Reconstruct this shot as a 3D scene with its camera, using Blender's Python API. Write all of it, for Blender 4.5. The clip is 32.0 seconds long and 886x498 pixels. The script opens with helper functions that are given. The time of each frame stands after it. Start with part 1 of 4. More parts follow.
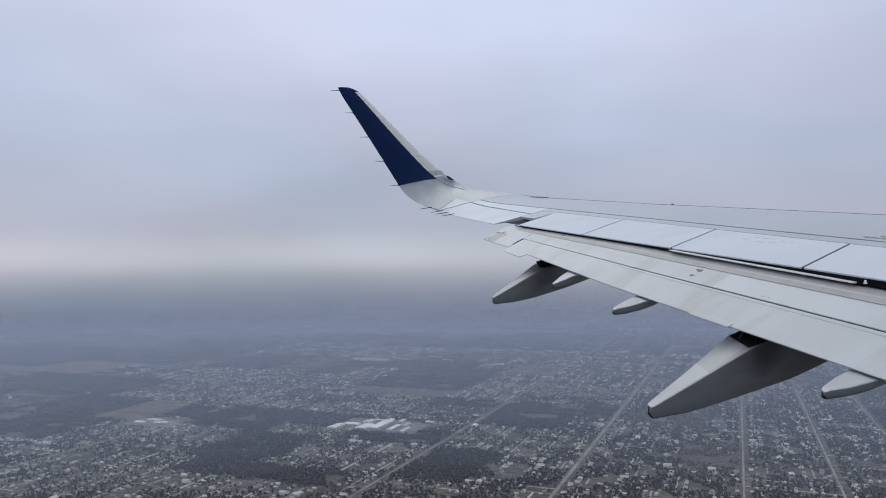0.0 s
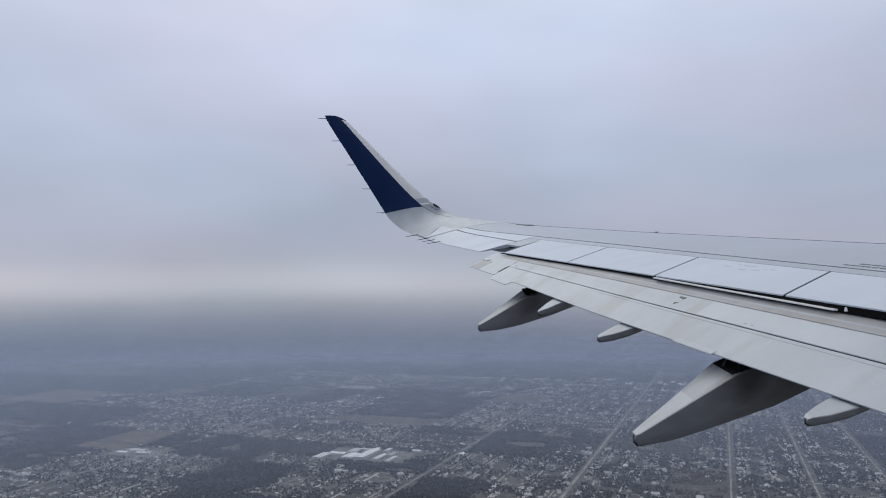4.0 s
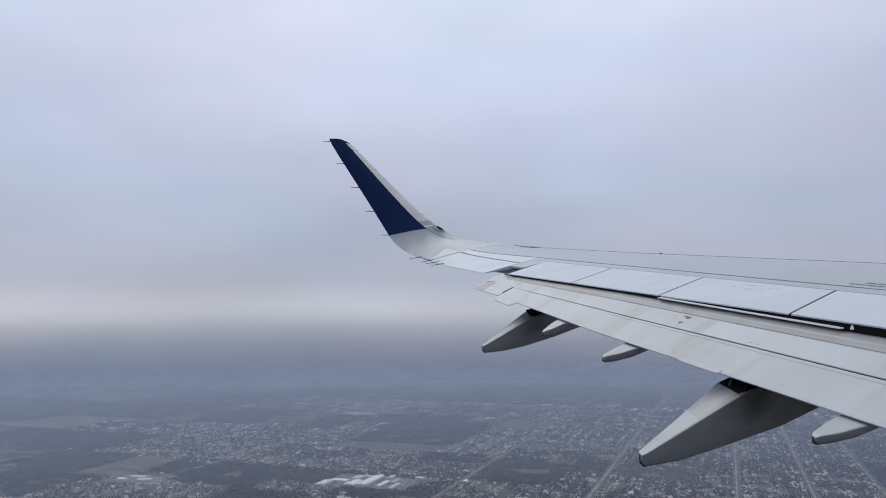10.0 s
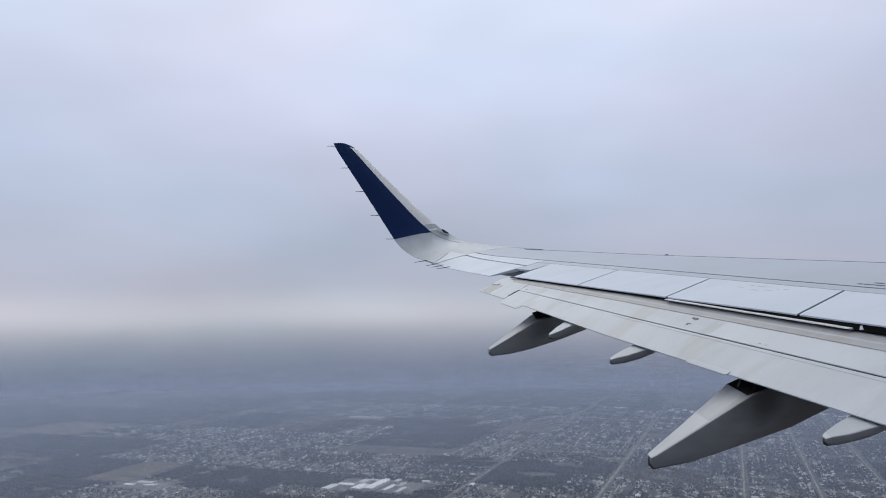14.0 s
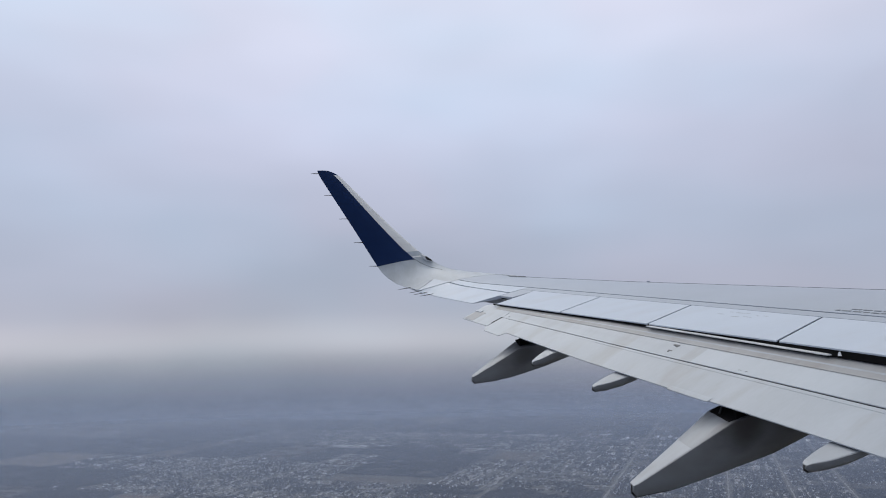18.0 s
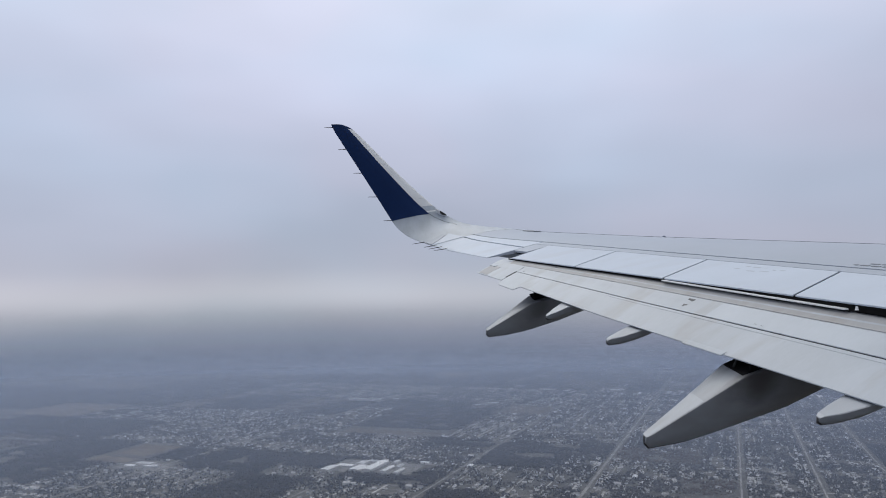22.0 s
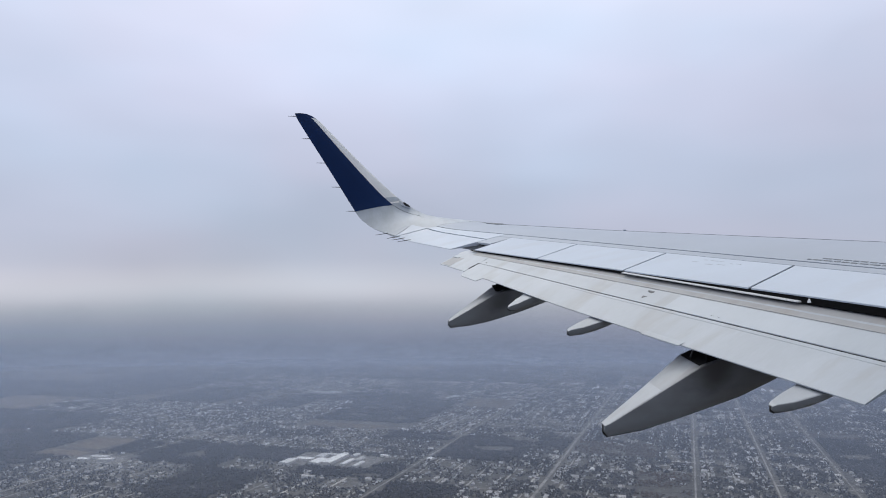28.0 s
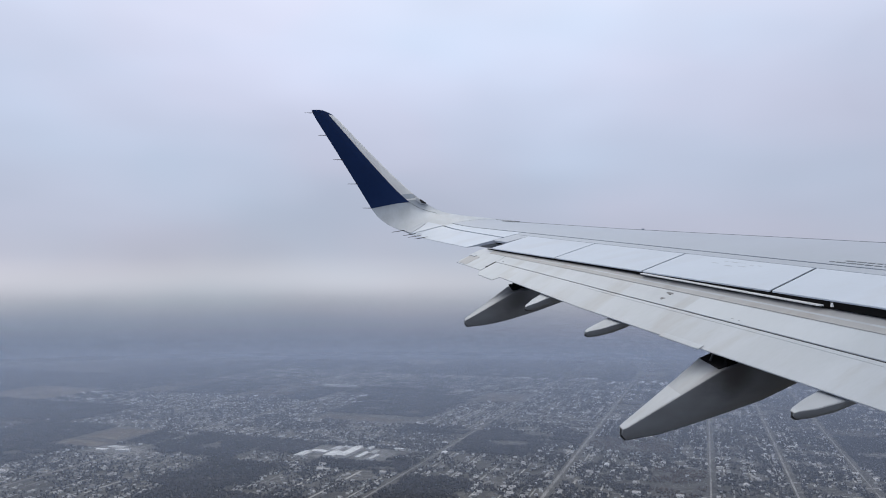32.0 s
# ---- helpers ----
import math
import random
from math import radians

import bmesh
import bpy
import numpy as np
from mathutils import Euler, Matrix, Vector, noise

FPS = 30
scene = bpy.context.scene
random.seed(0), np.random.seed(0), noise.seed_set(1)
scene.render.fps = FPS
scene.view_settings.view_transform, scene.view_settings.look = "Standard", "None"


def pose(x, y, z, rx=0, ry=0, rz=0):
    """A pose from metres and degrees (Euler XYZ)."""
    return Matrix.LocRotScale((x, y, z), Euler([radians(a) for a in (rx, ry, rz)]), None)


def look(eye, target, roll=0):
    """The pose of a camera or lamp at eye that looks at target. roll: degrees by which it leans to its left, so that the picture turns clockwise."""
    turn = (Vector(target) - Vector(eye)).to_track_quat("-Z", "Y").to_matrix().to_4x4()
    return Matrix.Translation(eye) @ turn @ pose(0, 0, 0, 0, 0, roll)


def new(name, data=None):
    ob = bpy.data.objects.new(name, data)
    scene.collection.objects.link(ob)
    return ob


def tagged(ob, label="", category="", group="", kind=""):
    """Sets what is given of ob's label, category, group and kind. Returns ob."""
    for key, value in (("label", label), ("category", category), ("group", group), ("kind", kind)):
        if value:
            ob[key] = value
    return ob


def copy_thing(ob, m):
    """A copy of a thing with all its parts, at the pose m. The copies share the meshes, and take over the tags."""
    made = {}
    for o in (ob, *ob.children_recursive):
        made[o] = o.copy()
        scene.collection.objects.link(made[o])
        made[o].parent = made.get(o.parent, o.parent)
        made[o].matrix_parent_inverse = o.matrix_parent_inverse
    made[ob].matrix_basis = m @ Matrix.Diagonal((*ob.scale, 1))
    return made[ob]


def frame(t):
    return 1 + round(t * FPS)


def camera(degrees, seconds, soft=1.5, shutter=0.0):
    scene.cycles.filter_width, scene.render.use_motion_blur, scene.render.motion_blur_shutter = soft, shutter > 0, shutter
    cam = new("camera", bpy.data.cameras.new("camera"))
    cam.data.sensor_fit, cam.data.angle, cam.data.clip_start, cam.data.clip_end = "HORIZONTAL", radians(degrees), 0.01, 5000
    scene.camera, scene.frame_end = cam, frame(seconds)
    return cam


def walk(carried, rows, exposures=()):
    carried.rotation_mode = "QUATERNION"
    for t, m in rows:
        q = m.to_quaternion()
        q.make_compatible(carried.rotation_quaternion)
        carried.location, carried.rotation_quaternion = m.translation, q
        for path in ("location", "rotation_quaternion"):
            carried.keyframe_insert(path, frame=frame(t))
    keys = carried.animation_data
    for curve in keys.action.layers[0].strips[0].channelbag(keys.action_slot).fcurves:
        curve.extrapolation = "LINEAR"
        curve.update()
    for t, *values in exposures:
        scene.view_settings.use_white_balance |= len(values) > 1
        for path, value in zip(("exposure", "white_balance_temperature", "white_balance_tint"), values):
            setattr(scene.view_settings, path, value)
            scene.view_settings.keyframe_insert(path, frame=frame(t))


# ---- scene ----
EYE = 450.0                       # height of the cabin window above the ground, metres
BANK = Matrix.Rotation(radians(0.6), 4, "X")

# t, pitch, roll, yaw and the small drift of the hand, metres
PATH = [
    (0.0, 0.65, 0.15, -4.46, 0.001, 0.015, 0.053),
    (0.5, 0.94, 0.25, -4.58, 0.015, -0.000, 0.053),
    (1.0, 1.51, -0.02, -4.80, 0.015, -0.002, 0.060),
    (1.5, 2.21, 0.10, -4.94, 0.019, 0.006, 0.060),
    (2.0, 2.53, 0.03, -5.08, 0.028, -0.004, 0.057),
    (2.5, 2.42, 0.11, -5.25, 0.008, 0.002, 0.060),
    (4.5, 3.09, 0.22, -5.61, 0.020, -0.012, 0.053),
    (5.0, 3.66, 0.31, -5.84, 0.029, -0.013, 0.049),
    (5.5, 3.82, 0.24, -5.92, 0.034, -0.008, 0.045),
    (6.0, 3.88, 0.53, -5.59, 0.035, -0.013, 0.046),
    (6.5, 4.07, 0.68, -4.83, 0.035, -0.022, 0.045),
    (7.0, 4.06, 0.83, -3.92, 0.044, -0.013, 0.040),
    (7.5, 4.39, 0.88, -3.14, 0.048, -0.027, 0.022),
    (8.0, 5.21, 0.79, -2.99, 0.016, -0.020, 0.004),
    (8.5, 6.14, 0.65, -3.13, 0.008, -0.006, 0.012),
    (9.0, 6.47, 0.12, -3.68, -0.006, 0.017, 0.024),
    (9.5, 5.82, 0.01, -4.42, -0.002, 0.014, 0.014),
    (10.0, 4.59, 0.15, -5.19, 0.008, -0.006, 0.001),
    (10.5, 4.26, -0.04, -5.84, 0.010, -0.006, -0.007),
    (11.0, 4.44, 0.05, -6.00, 0.005, -0.001, 0.009),
    (11.5, 4.10, 0.30, -5.69, -0.003, -0.003, 0.010),
    (12.0, 3.87, 0.68, -5.06, 0.005, 0.000, -0.003),
    (12.5, 4.05, 0.81, -4.64, 0.004, 0.014, -0.011),
    (13.0, 4.40, 1.00, -4.50, 0.000, -0.000, 0.000),
    (13.5, 4.75, 0.84, -4.68, 0.005, 0.010, 0.008),
    (14.0, 4.84, 0.63, -4.83, -0.011, 0.001, 0.003),
    (14.5, 5.33, 0.74, -4.74, -0.001, -0.015, -0.005),
    (16.5, 6.14, 0.94, -6.11, 0.002, -0.008, 0.003),
    (17.0, 6.54, 0.89, -6.28, 0.003, -0.012, 0.002),
    (17.5, 6.85, 0.91, -6.06, 0.020, -0.026, 0.001),
    (18.0, 6.84, 0.85, -5.97, 0.013, -0.013, 0.010),
    (18.5, 6.77, 0.91, -6.12, 0.009, -0.022, 0.001),
    (19.0, 6.77, 1.03, -6.17, 0.015, -0.023, -0.001),
    (19.5, 6.85, 0.93, -6.15, 0.015, -0.025, 0.003),
    (20.0, 6.79, 0.62, -5.96, 0.012, -0.026, -0.001),
    (20.5, 6.27, 0.51, -5.46, 0.011, -0.007, 0.006),
    (21.0, 5.50, 0.43, -5.01, 0.005, -0.011, -0.007),
    (21.5, 4.37, 0.40, -4.85, 0.001, 0.003, 0.004),
    (22.0, 3.52, 0.60, -4.93, 0.006, 0.002, -0.012),
    (22.5, 3.17, 0.73, -5.10, -0.000, 0.002, -0.004),
    (23.0, 3.22, 0.94, -4.93, -0.011, -0.011, -0.004),
    (23.5, 3.39, 0.76, -4.42, -0.003, -0.004, -0.010),
    (24.0, 3.34, 0.85, -3.67, -0.002, 0.005, -0.017),
    (24.5, 3.35, 0.50, -3.36, -0.009, 0.003, -0.021),
    (26.5, 3.32, -0.24, -5.37, 0.003, -0.010, -0.009),
    (27.0, 3.32, -0.17, -5.97, 0.011, -0.010, -0.023),
    (27.5, 2.97, -0.22, -6.88, -0.005, -0.011, -0.029),
    (28.0, 3.02, 0.00, -7.79, -0.005, -0.004, -0.050),
    (28.5, 2.99, 0.18, -8.55, 0.007, 0.002, -0.004),
    (29.0, 2.62, 0.22, -8.98, 0.002, 0.008, 0.003),
    (29.5, 2.41, 0.25, -8.97, -0.000, 0.007, 0.006),
    (30.0, 2.15, 0.31, -8.43, -0.009, 0.021, -0.001),
    (30.5, 2.10, 0.22, -7.61, -0.022, 0.023, 0.007),
    (31.0, 2.17, 0.15, -6.72, -0.020, 0.029, 0.003),
    (31.5, 2.32, 0.18, -6.32, -0.027, 0.032, 0.020),
    (32.0, 2.59, -0.31, -6.66, -0.021, 0.025, 0.009),
]
cam = camera(60.5, 32.0, soft=1.0)
lift = Matrix.Translation((0, 0, EYE))
walk(cam, [(t, lift @ BANK @ pose(x, y, z, 90 + p, r, w)) for t, p, r, w, x, y, z in PATH],
     exposures=[(0, -0.06), (2.5, -0.1), (5, -0.16), (8, -0.12), (9, -0.15), (10, -0.08), (12, -0.03), (14, -0.02), (17, -0.08), (19, -0.12), (20.5, -0.12), (23, -0.01), (27, 0.06), (30, 0.11), (31, 0.11), (32, 0.05)])

# ---- sky and light ----
world = bpy.data.worlds.new("overcast_sky")
scene.world = world
world.use_nodes = True
wt = world.node_tree
wt.nodes.clear()


def wnode(kind, **values):
    n = wt.nodes.new(kind)
    for key, v in values.items():
        n.inputs[key].default_value = v
    return n


def ramp_stops(node, stops):
    e = node.color_ramp.elements
    while len(e) > 1:
        e.remove(e[-1])
    e[0].position, e[0].color = stops[0][0], (*stops[0][1], 1)
    for p, c in stops[1:]:
        k = e.new(p)
        k.color = (*c, 1)


def srgb(r, g, b):
    return tuple(((v / 255 + 0.055) / 1.055) ** 2.4 if v > 10 else v / 3294.6 for v in (r, g, b))


coord = wnode("ShaderNodeTexCoord")
split = wnode("ShaderNodeSeparateXYZ")
wt.links.new(coord.outputs["Generated"], split.inputs[0])
# thin uneven layers of cloud: wide soft noise, flattened towards the horizon
flat = wt.nodes.new("ShaderNodeMapping")
flat.inputs["Scale"].default_value = (1.0, 1.0, 2.4)
wt.links.new(coord.outputs["Generated"], flat.inputs[0])
cloud = wnode("ShaderNodeTexNoise", Scale=2.6, Detail=3.0, Roughness=0.45, Distortion=0.4)
wt.links.new(flat.outputs[0], cloud.inputs["Vector"])
wobble = wnode("ShaderNodeMath")
wobble.operation = "MULTIPLY_ADD"
wt.links.new(cloud.outputs[0], wobble.inputs[0])
wobble.inputs[1].default_value = 0.034
wobble.inputs[2].default_value = -0.017
height = wnode("ShaderNodeMath")
height.operation = "ADD"
wt.links.new(split.outputs[2], height.inputs[0])
wt.links.new(wobble.outputs[0], height.inputs[1])
span = wnode("ShaderNodeMapRange")
span.inputs["From Min"].default_value = -0.2
span.inputs["From Max"].default_value = 1.0
wt.links.new(height.outputs[0], span.inputs[0])
ramp = wnode("ShaderNodeValToRGB")
ramp.color_ramp.interpolation = "B_SPLINE"


def at(sine):
    return (sine + 0.2) / 1.2


ramp_stops(ramp, [
    (0.0, srgb(92, 100, 118)),
    (at(-0.105), srgb(107, 116, 138)),
    (at(-0.065), srgb(117, 127, 149)),
    (at(-0.034), srgb(147, 154, 171)),
    (at(-0.012), srgb(166, 170, 182)),
    (at(0.006), srgb(197, 200, 211)),
    (at(0.022), srgb(200, 203, 214)),
    (at(0.046), srgb(181, 186, 203)),
    (at(0.09), srgb(180, 187, 206)),
    (at(0.17), srgb(191, 199, 220)),
    (at(0.28), srgb(209, 217, 240)),
    (at(0.38), srgb(219, 226, 246)),
    (at(0.55), (0.86, 0.91, 1.07)),
    (1.0, (1.45, 1.52, 1.72)),
])
wt.links.new(span.outputs[0], ramp.inputs[0])
mottle = wnode("ShaderNodeTexNoise", Scale=2.4, Detail=2.5, Roughness=0.5)
wt.links.new(flat.outputs[0], mottle.inputs["Vector"])
soft = wnode("ShaderNodeMapRange")
soft.inputs["From Min"].default_value, soft.inputs["From Max"].default_value = 0.3, 0.7
soft.inputs["To Min"].default_value, soft.inputs["To Max"].default_value = 0.9, 1.1
wt.links.new(mottle.outputs[0], soft.inputs[0])
tone = wnode("ShaderNodeVectorMath")
tone.operation = "SCALE"
wt.links.new(ramp.outputs[0], tone.inputs[0])
# unseen sky away from the sun is dimmed, to darken the inboard faces
side = wnode("ShaderNodeMapRange")
side.interpolation_type = "SMOOTHSTEP"
side.inputs["From Min"].default_value, side.inputs["From Max"].default_value = -0.8, 0.5
side.inputs["To Min"].default_value, side.inputs["To Max"].default_value = 0.55, 1.0
wt.links.new(split.outputs[1], side.inputs[0])
both = wnode("ShaderNodeMath")
both.operation = "MULTIPLY"
wt.links.new(soft.outputs[0], both.inputs[0])
wt.links.new(side.outputs[0], both.inputs[1])
# far country under the haze: woods and open land, flattened by distance
depth = wnode("ShaderNodeMath")
depth.operation = "MAXIMUM"
wt.links.new(split.outputs[2], depth.inputs[0])
depth.inputs[1].default_value = -1.0
down = wnode("ShaderNodeMath")
down.operation = "MULTIPLY"
wt.links.new(depth.outputs[0], down.inputs[0])
down.inputs[1].default_value = -1.0
floor_ = wnode("ShaderNodeMath")
floor_.operation = "MAXIMUM"
wt.links.new(down.outputs[0], floor_.inputs[0])
floor_.inputs[1].default_value = 0.012
plan = wnode("ShaderNodeVectorMath")
plan.operation = "DIVIDE"
trio = wnode("ShaderNodeCombineXYZ")
for k in range(3):
    wt.links.new(floor_.outputs[0], trio.inputs[k])
wt.links.new(coord.outputs["Generated"], plan.inputs[0])
wt.links.new(trio.outputs[0], plan.inputs[1])
land = wnode("ShaderNodeTexNoise", Scale=1.9, Detail=8.0, Roughness=0.68)
wt.links.new(plan.outputs[0], land.inputs["Vector"])
shade = wnode("ShaderNodeMapRange")
shade.inputs["From Min"].default_value, shade.inputs["From Max"].default_value = 0.36, 0.66
shade.inputs["To Min"].default_value, shade.inputs["To Max"].default_value = -1.0, 1.0
wt.links.new(land.outputs[0], shade.inputs[0])
reach = wnode("ShaderNodeMapRange")
reach.interpolation_type = "SMOOTHSTEP"
reach.inputs["From Min"].default_value, reach.inputs["From Max"].default_value = 0.015, 0.08
reach.inputs["To Max"].default_value = 0.2
wt.links.new(down.outputs[0], reach.inputs[0])
relief = wnode("ShaderNodeMath")
relief.operation = "MULTIPLY_ADD"
wt.links.new(shade.outputs[0], relief.inputs[0])
wt.links.new(reach.outputs[0], relief.inputs[1])
relief.inputs[2].default_value = 1.0
# pale far towns and bare lots
towns = wnode("ShaderNodeTexNoise", Scale=11.0, Detail=4.0, Roughness=0.6)
wt.links.new(plan.outputs[0], towns.inputs["Vector"])
gleam = wnode("ShaderNodeMapRange")
gleam.inputs["From Min"].default_value, gleam.inputs["From Max"].default_value = 0.6, 0.74
wt.links.new(towns.outputs[0], gleam.inputs[0])
spark = wnode("ShaderNodeMath")
spark.operation = "MULTIPLY_ADD"
wt.links.new(gleam.outputs[0], spark.inputs[0])
wt.links.new(reach.outputs[0], spark.inputs[1])
wt.links.new(relief.outputs[0], spark.inputs[2])
relief = spark
whole = wnode("ShaderNodeMath")
whole.operation = "MULTIPLY"
wt.links.new(both.outputs[0], whole.inputs[0])
wt.links.new(relief.outputs[0], whole.inputs[1])
wt.links.new(whole.outputs[0], tone.inputs["Scale"])
# faint pink and blue patches in the cloud
hue = wnode("ShaderNodeTexNoise", Scale=3.3, Detail=2.0, Roughness=0.4)
wt.links.new(flat.outputs[0], hue.inputs["Vector"])
tint = wnode("ShaderNodeValToRGB")
ramp_stops(tint, [(0.36, (0.95, 1.0, 1.02)), (0.64, (1.015, 0.99, 1.0))])
wt.links.new(hue.outputs[0], tint.inputs[0])
blend = wnode("ShaderNodeVectorMath")
blend.operation = "MULTIPLY"
wt.links.new(tone.outputs[0], blend.inputs[0])
wt.links.new(tint.outputs[0], blend.inputs[1])
sky = wnode("ShaderNodeTexSky")
sky.sky_type, sky.sun_disc = "NISHITA", False
sky.sun_elevation, sky.sun_rotation = radians(50), radians(-25)
clear = wnode("ShaderNodeBackground", Strength=0.05)
wt.links.new(sky.outputs[0], clear.inputs[0])
overcast = wnode("ShaderNodeBackground", Strength=1.0)
wt.links.new(blend.outputs[0], overcast.inputs[0])
veil = wnode("ShaderNodeMixShader", Fac=0.95)
wt.links.new(clear.outputs[0], veil.inputs[1])
wt.links.new(overcast.outputs[0], veil.inputs[2])
out = wnode("ShaderNodeOutputWorld")
wt.links.new(veil.outputs[0], out.inputs[0])

sun = new("sun", bpy.data.lights.new("sun", "SUN"))
sun.data.energy, sun.data.angle, sun.data.color = 1.2, radians(45), (1.0, 0.985, 0.96)
sun.matrix_world = look((-27.2, 58.2, 900), (0, 0, 900 - 76.6))


# ---- materials ----
def material(name, base, rough=0.5, metal=0.0, grain=0.0, grain_scale=8.0, stain=0.0, stain_scale=0.8,
             stretch=(1, 1, 1), bump=0.0, each=0.0, spec=0.5, island=False, dirt=None, soot_shade=()):
    """A painted or natural surface: fine grain, large stains, slight relief, and some change from piece to piece."""
    m = bpy.data.materials.new(name)
    m.use_nodes = True
    nt = m.node_tree
    b = nt.nodes["Principled BSDF"]
    b.inputs["Roughness"].default_value, b.inputs["Metallic"].default_value = rough, metal
    b.inputs["Specular IOR Level"].default_value = spec
    tc = nt.nodes.new("ShaderNodeTexCoord")
    mp = nt.nodes.new("ShaderNodeMapping")
    mp.inputs["Scale"].default_value = stretch
    nt.links.new(tc.outputs["Object"], mp.inputs[0])
    value = None

    def wave(scale, amount, detail):
        n = nt.nodes.new("ShaderNodeTexNoise")
        n.inputs["Scale"].default_value, n.inputs["Detail"].default_value = scale, detail
        nt.links.new(mp.outputs[0], n.inputs["Vector"])
        r = nt.nodes.new("ShaderNodeMapRange")
        r.inputs["From Min"].default_value, r.inputs["From Max"].default_value = 0.3, 0.7
        r.inputs["To Min"].default_value, r.inputs["To Max"].default_value = 1 - amount, 1 + amount
        nt.links.new(n.outputs[0], r.inputs[0])
        return n, r.outputs[0]

    factors = []
    fine = None
    if grain or bump:
        fine, f = wave(grain_scale, grain, 6.0)
        factors.append(f)
    if stain:
        factors.append(wave(stain_scale, stain, 4.0)[1])
    if each:
        if island:
            src = nt.nodes.new("ShaderNodeNewGeometry").outputs["Random Per Island"]
        else:
            src = nt.nodes.new("ShaderNodeObjectInfo").outputs["Random"]
        r = nt.nodes.new("ShaderNodeMapRange")
        r.inputs["To Min"].default_value, r.inputs["To Max"].default_value = 1 - each, 1 + each
        nt.links.new(src, r.inputs[0])
        factors.append(r.outputs[0])
    colour = nt.nodes.new("ShaderNodeRGB")
    colour.outputs[0].default_value = (*base, 1)
    last = colour.outputs[0]
    for f in factors:
        s = nt.nodes.new("ShaderNodeVectorMath")
        s.operation = "SCALE"
        nt.links.new(last, s.inputs[0])
        nt.links.new(f, s.inputs["Scale"])
        last = s.outputs[0]
    if dirt:                      # smears of another colour, with soft ragged edges
        n, _ = wave(dirt[1], 0.0, 5.0)
        g = nt.nodes.new("ShaderNodeMapRange")
        g.inputs["From Min"].default_value, g.inputs["From Max"].default_value = 0.5, 0.78
        g.inputs["To Max"].default_value = dirt[2]
        nt.links.new(n.outputs[0], g.inputs[0])
        mix = nt.nodes.new("ShaderNodeMix")
        mix.data_type = "RGBA"
        nt.links.new(g.outputs[0], mix.inputs[0])
        nt.links.new(last, mix.inputs[6])
        mix.inputs[7].default_value = (*dirt[0], 1)
        last = mix.outputs[2]
    for place, inner, outer, amount in soot_shade:      # smoky smears and painted shade round a place
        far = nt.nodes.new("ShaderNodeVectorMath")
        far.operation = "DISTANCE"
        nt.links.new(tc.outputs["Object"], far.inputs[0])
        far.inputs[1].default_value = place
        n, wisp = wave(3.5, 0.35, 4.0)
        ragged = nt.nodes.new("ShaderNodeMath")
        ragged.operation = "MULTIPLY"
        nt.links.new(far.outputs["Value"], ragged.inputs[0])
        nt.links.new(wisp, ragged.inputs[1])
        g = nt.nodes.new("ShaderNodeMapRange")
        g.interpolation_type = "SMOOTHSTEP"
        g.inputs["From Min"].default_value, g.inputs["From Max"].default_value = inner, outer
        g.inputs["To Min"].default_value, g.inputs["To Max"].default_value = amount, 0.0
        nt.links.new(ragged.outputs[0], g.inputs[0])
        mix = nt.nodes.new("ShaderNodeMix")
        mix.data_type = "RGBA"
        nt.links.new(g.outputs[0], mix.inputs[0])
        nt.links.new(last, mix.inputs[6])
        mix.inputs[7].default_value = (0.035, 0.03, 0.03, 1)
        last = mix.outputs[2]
    nt.links.new(last, b.inputs["Base Color"])
    if bump:
        bp = nt.nodes.new("ShaderNodeBump")
        bp.inputs["Strength"].default_value, bp.inputs["Distance"].default_value = bump, 0.01
        nt.links.new(fine.outputs[0], bp.inputs["Height"])
        nt.links.new(bp.outputs[0], b.inputs["Normal"])
    return m


WHITE = material("white_wing_paint", (0.455, 0.518, 0.622), 0.36, grain=0.015, grain_scale=30, stain=0.04, stain_scale=0.9, stretch=(0.6, 1.8, 1), dirt=((0.34, 0.34, 0.36), 1.3, 0.35))
SKIN = material("grey_wing_paint", (0.325, 0.37, 0.452), 0.36, grain=0.02, grain_scale=25, stain=0.04, stain_scale=0.7, stretch=(0.6, 1.6, 1))
FLAP = material("pale_grey_flap_paint", (0.35, 0.392, 0.452), 0.42, grain=0.025, grain_scale=22, stain=0.07, stain_scale=1.1, stretch=(0.5, 2.0, 1), dirt=((0.22, 0.2, 0.19), 1.7, 0.5))
WORN = material("worn_flap_paint", (0.29, 0.30, 0.322), 0.5, grain=0.03, grain_scale=22, stain=0.08, stain_scale=1.4, stretch=(0.5, 2.0, 1), dirt=((0.2, 0.175, 0.16), 2.1, 0.5))
# fairing sides darken towards the cavities: stain together with painted shade
FAIR = material("grey_fairing_paint", (0.28, 0.302, 0.34), 0.42, soot_shade=(((3.05, 5.9, -0.72), 0.02, 0.3, 0.75), ((3.5, 5.9, -0.62), 0.1, 0.9, 0.45), ((2.1, 9.77, -0.15), 0.02, 0.25, 0.6), ((5.4, 4.88, -0.6), 0.5, 2.3, 0.6)), grain=0.03, grain_scale=18, stain=0.07, stain_scale=2.0, stretch=(0.6, 2, 1), dirt=((0.13, 0.12, 0.115), 2.2, 0.55))
FOOT = material("scuffed_winglet_paint", (0.40, 0.45, 0.52), 0.4, grain=0.03, grain_scale=24, stain=0.12, stain_scale=2.2, stretch=(1.6, 0.6, 1), dirt=((0.29, 0.31, 0.35), 3.4, 0.45))
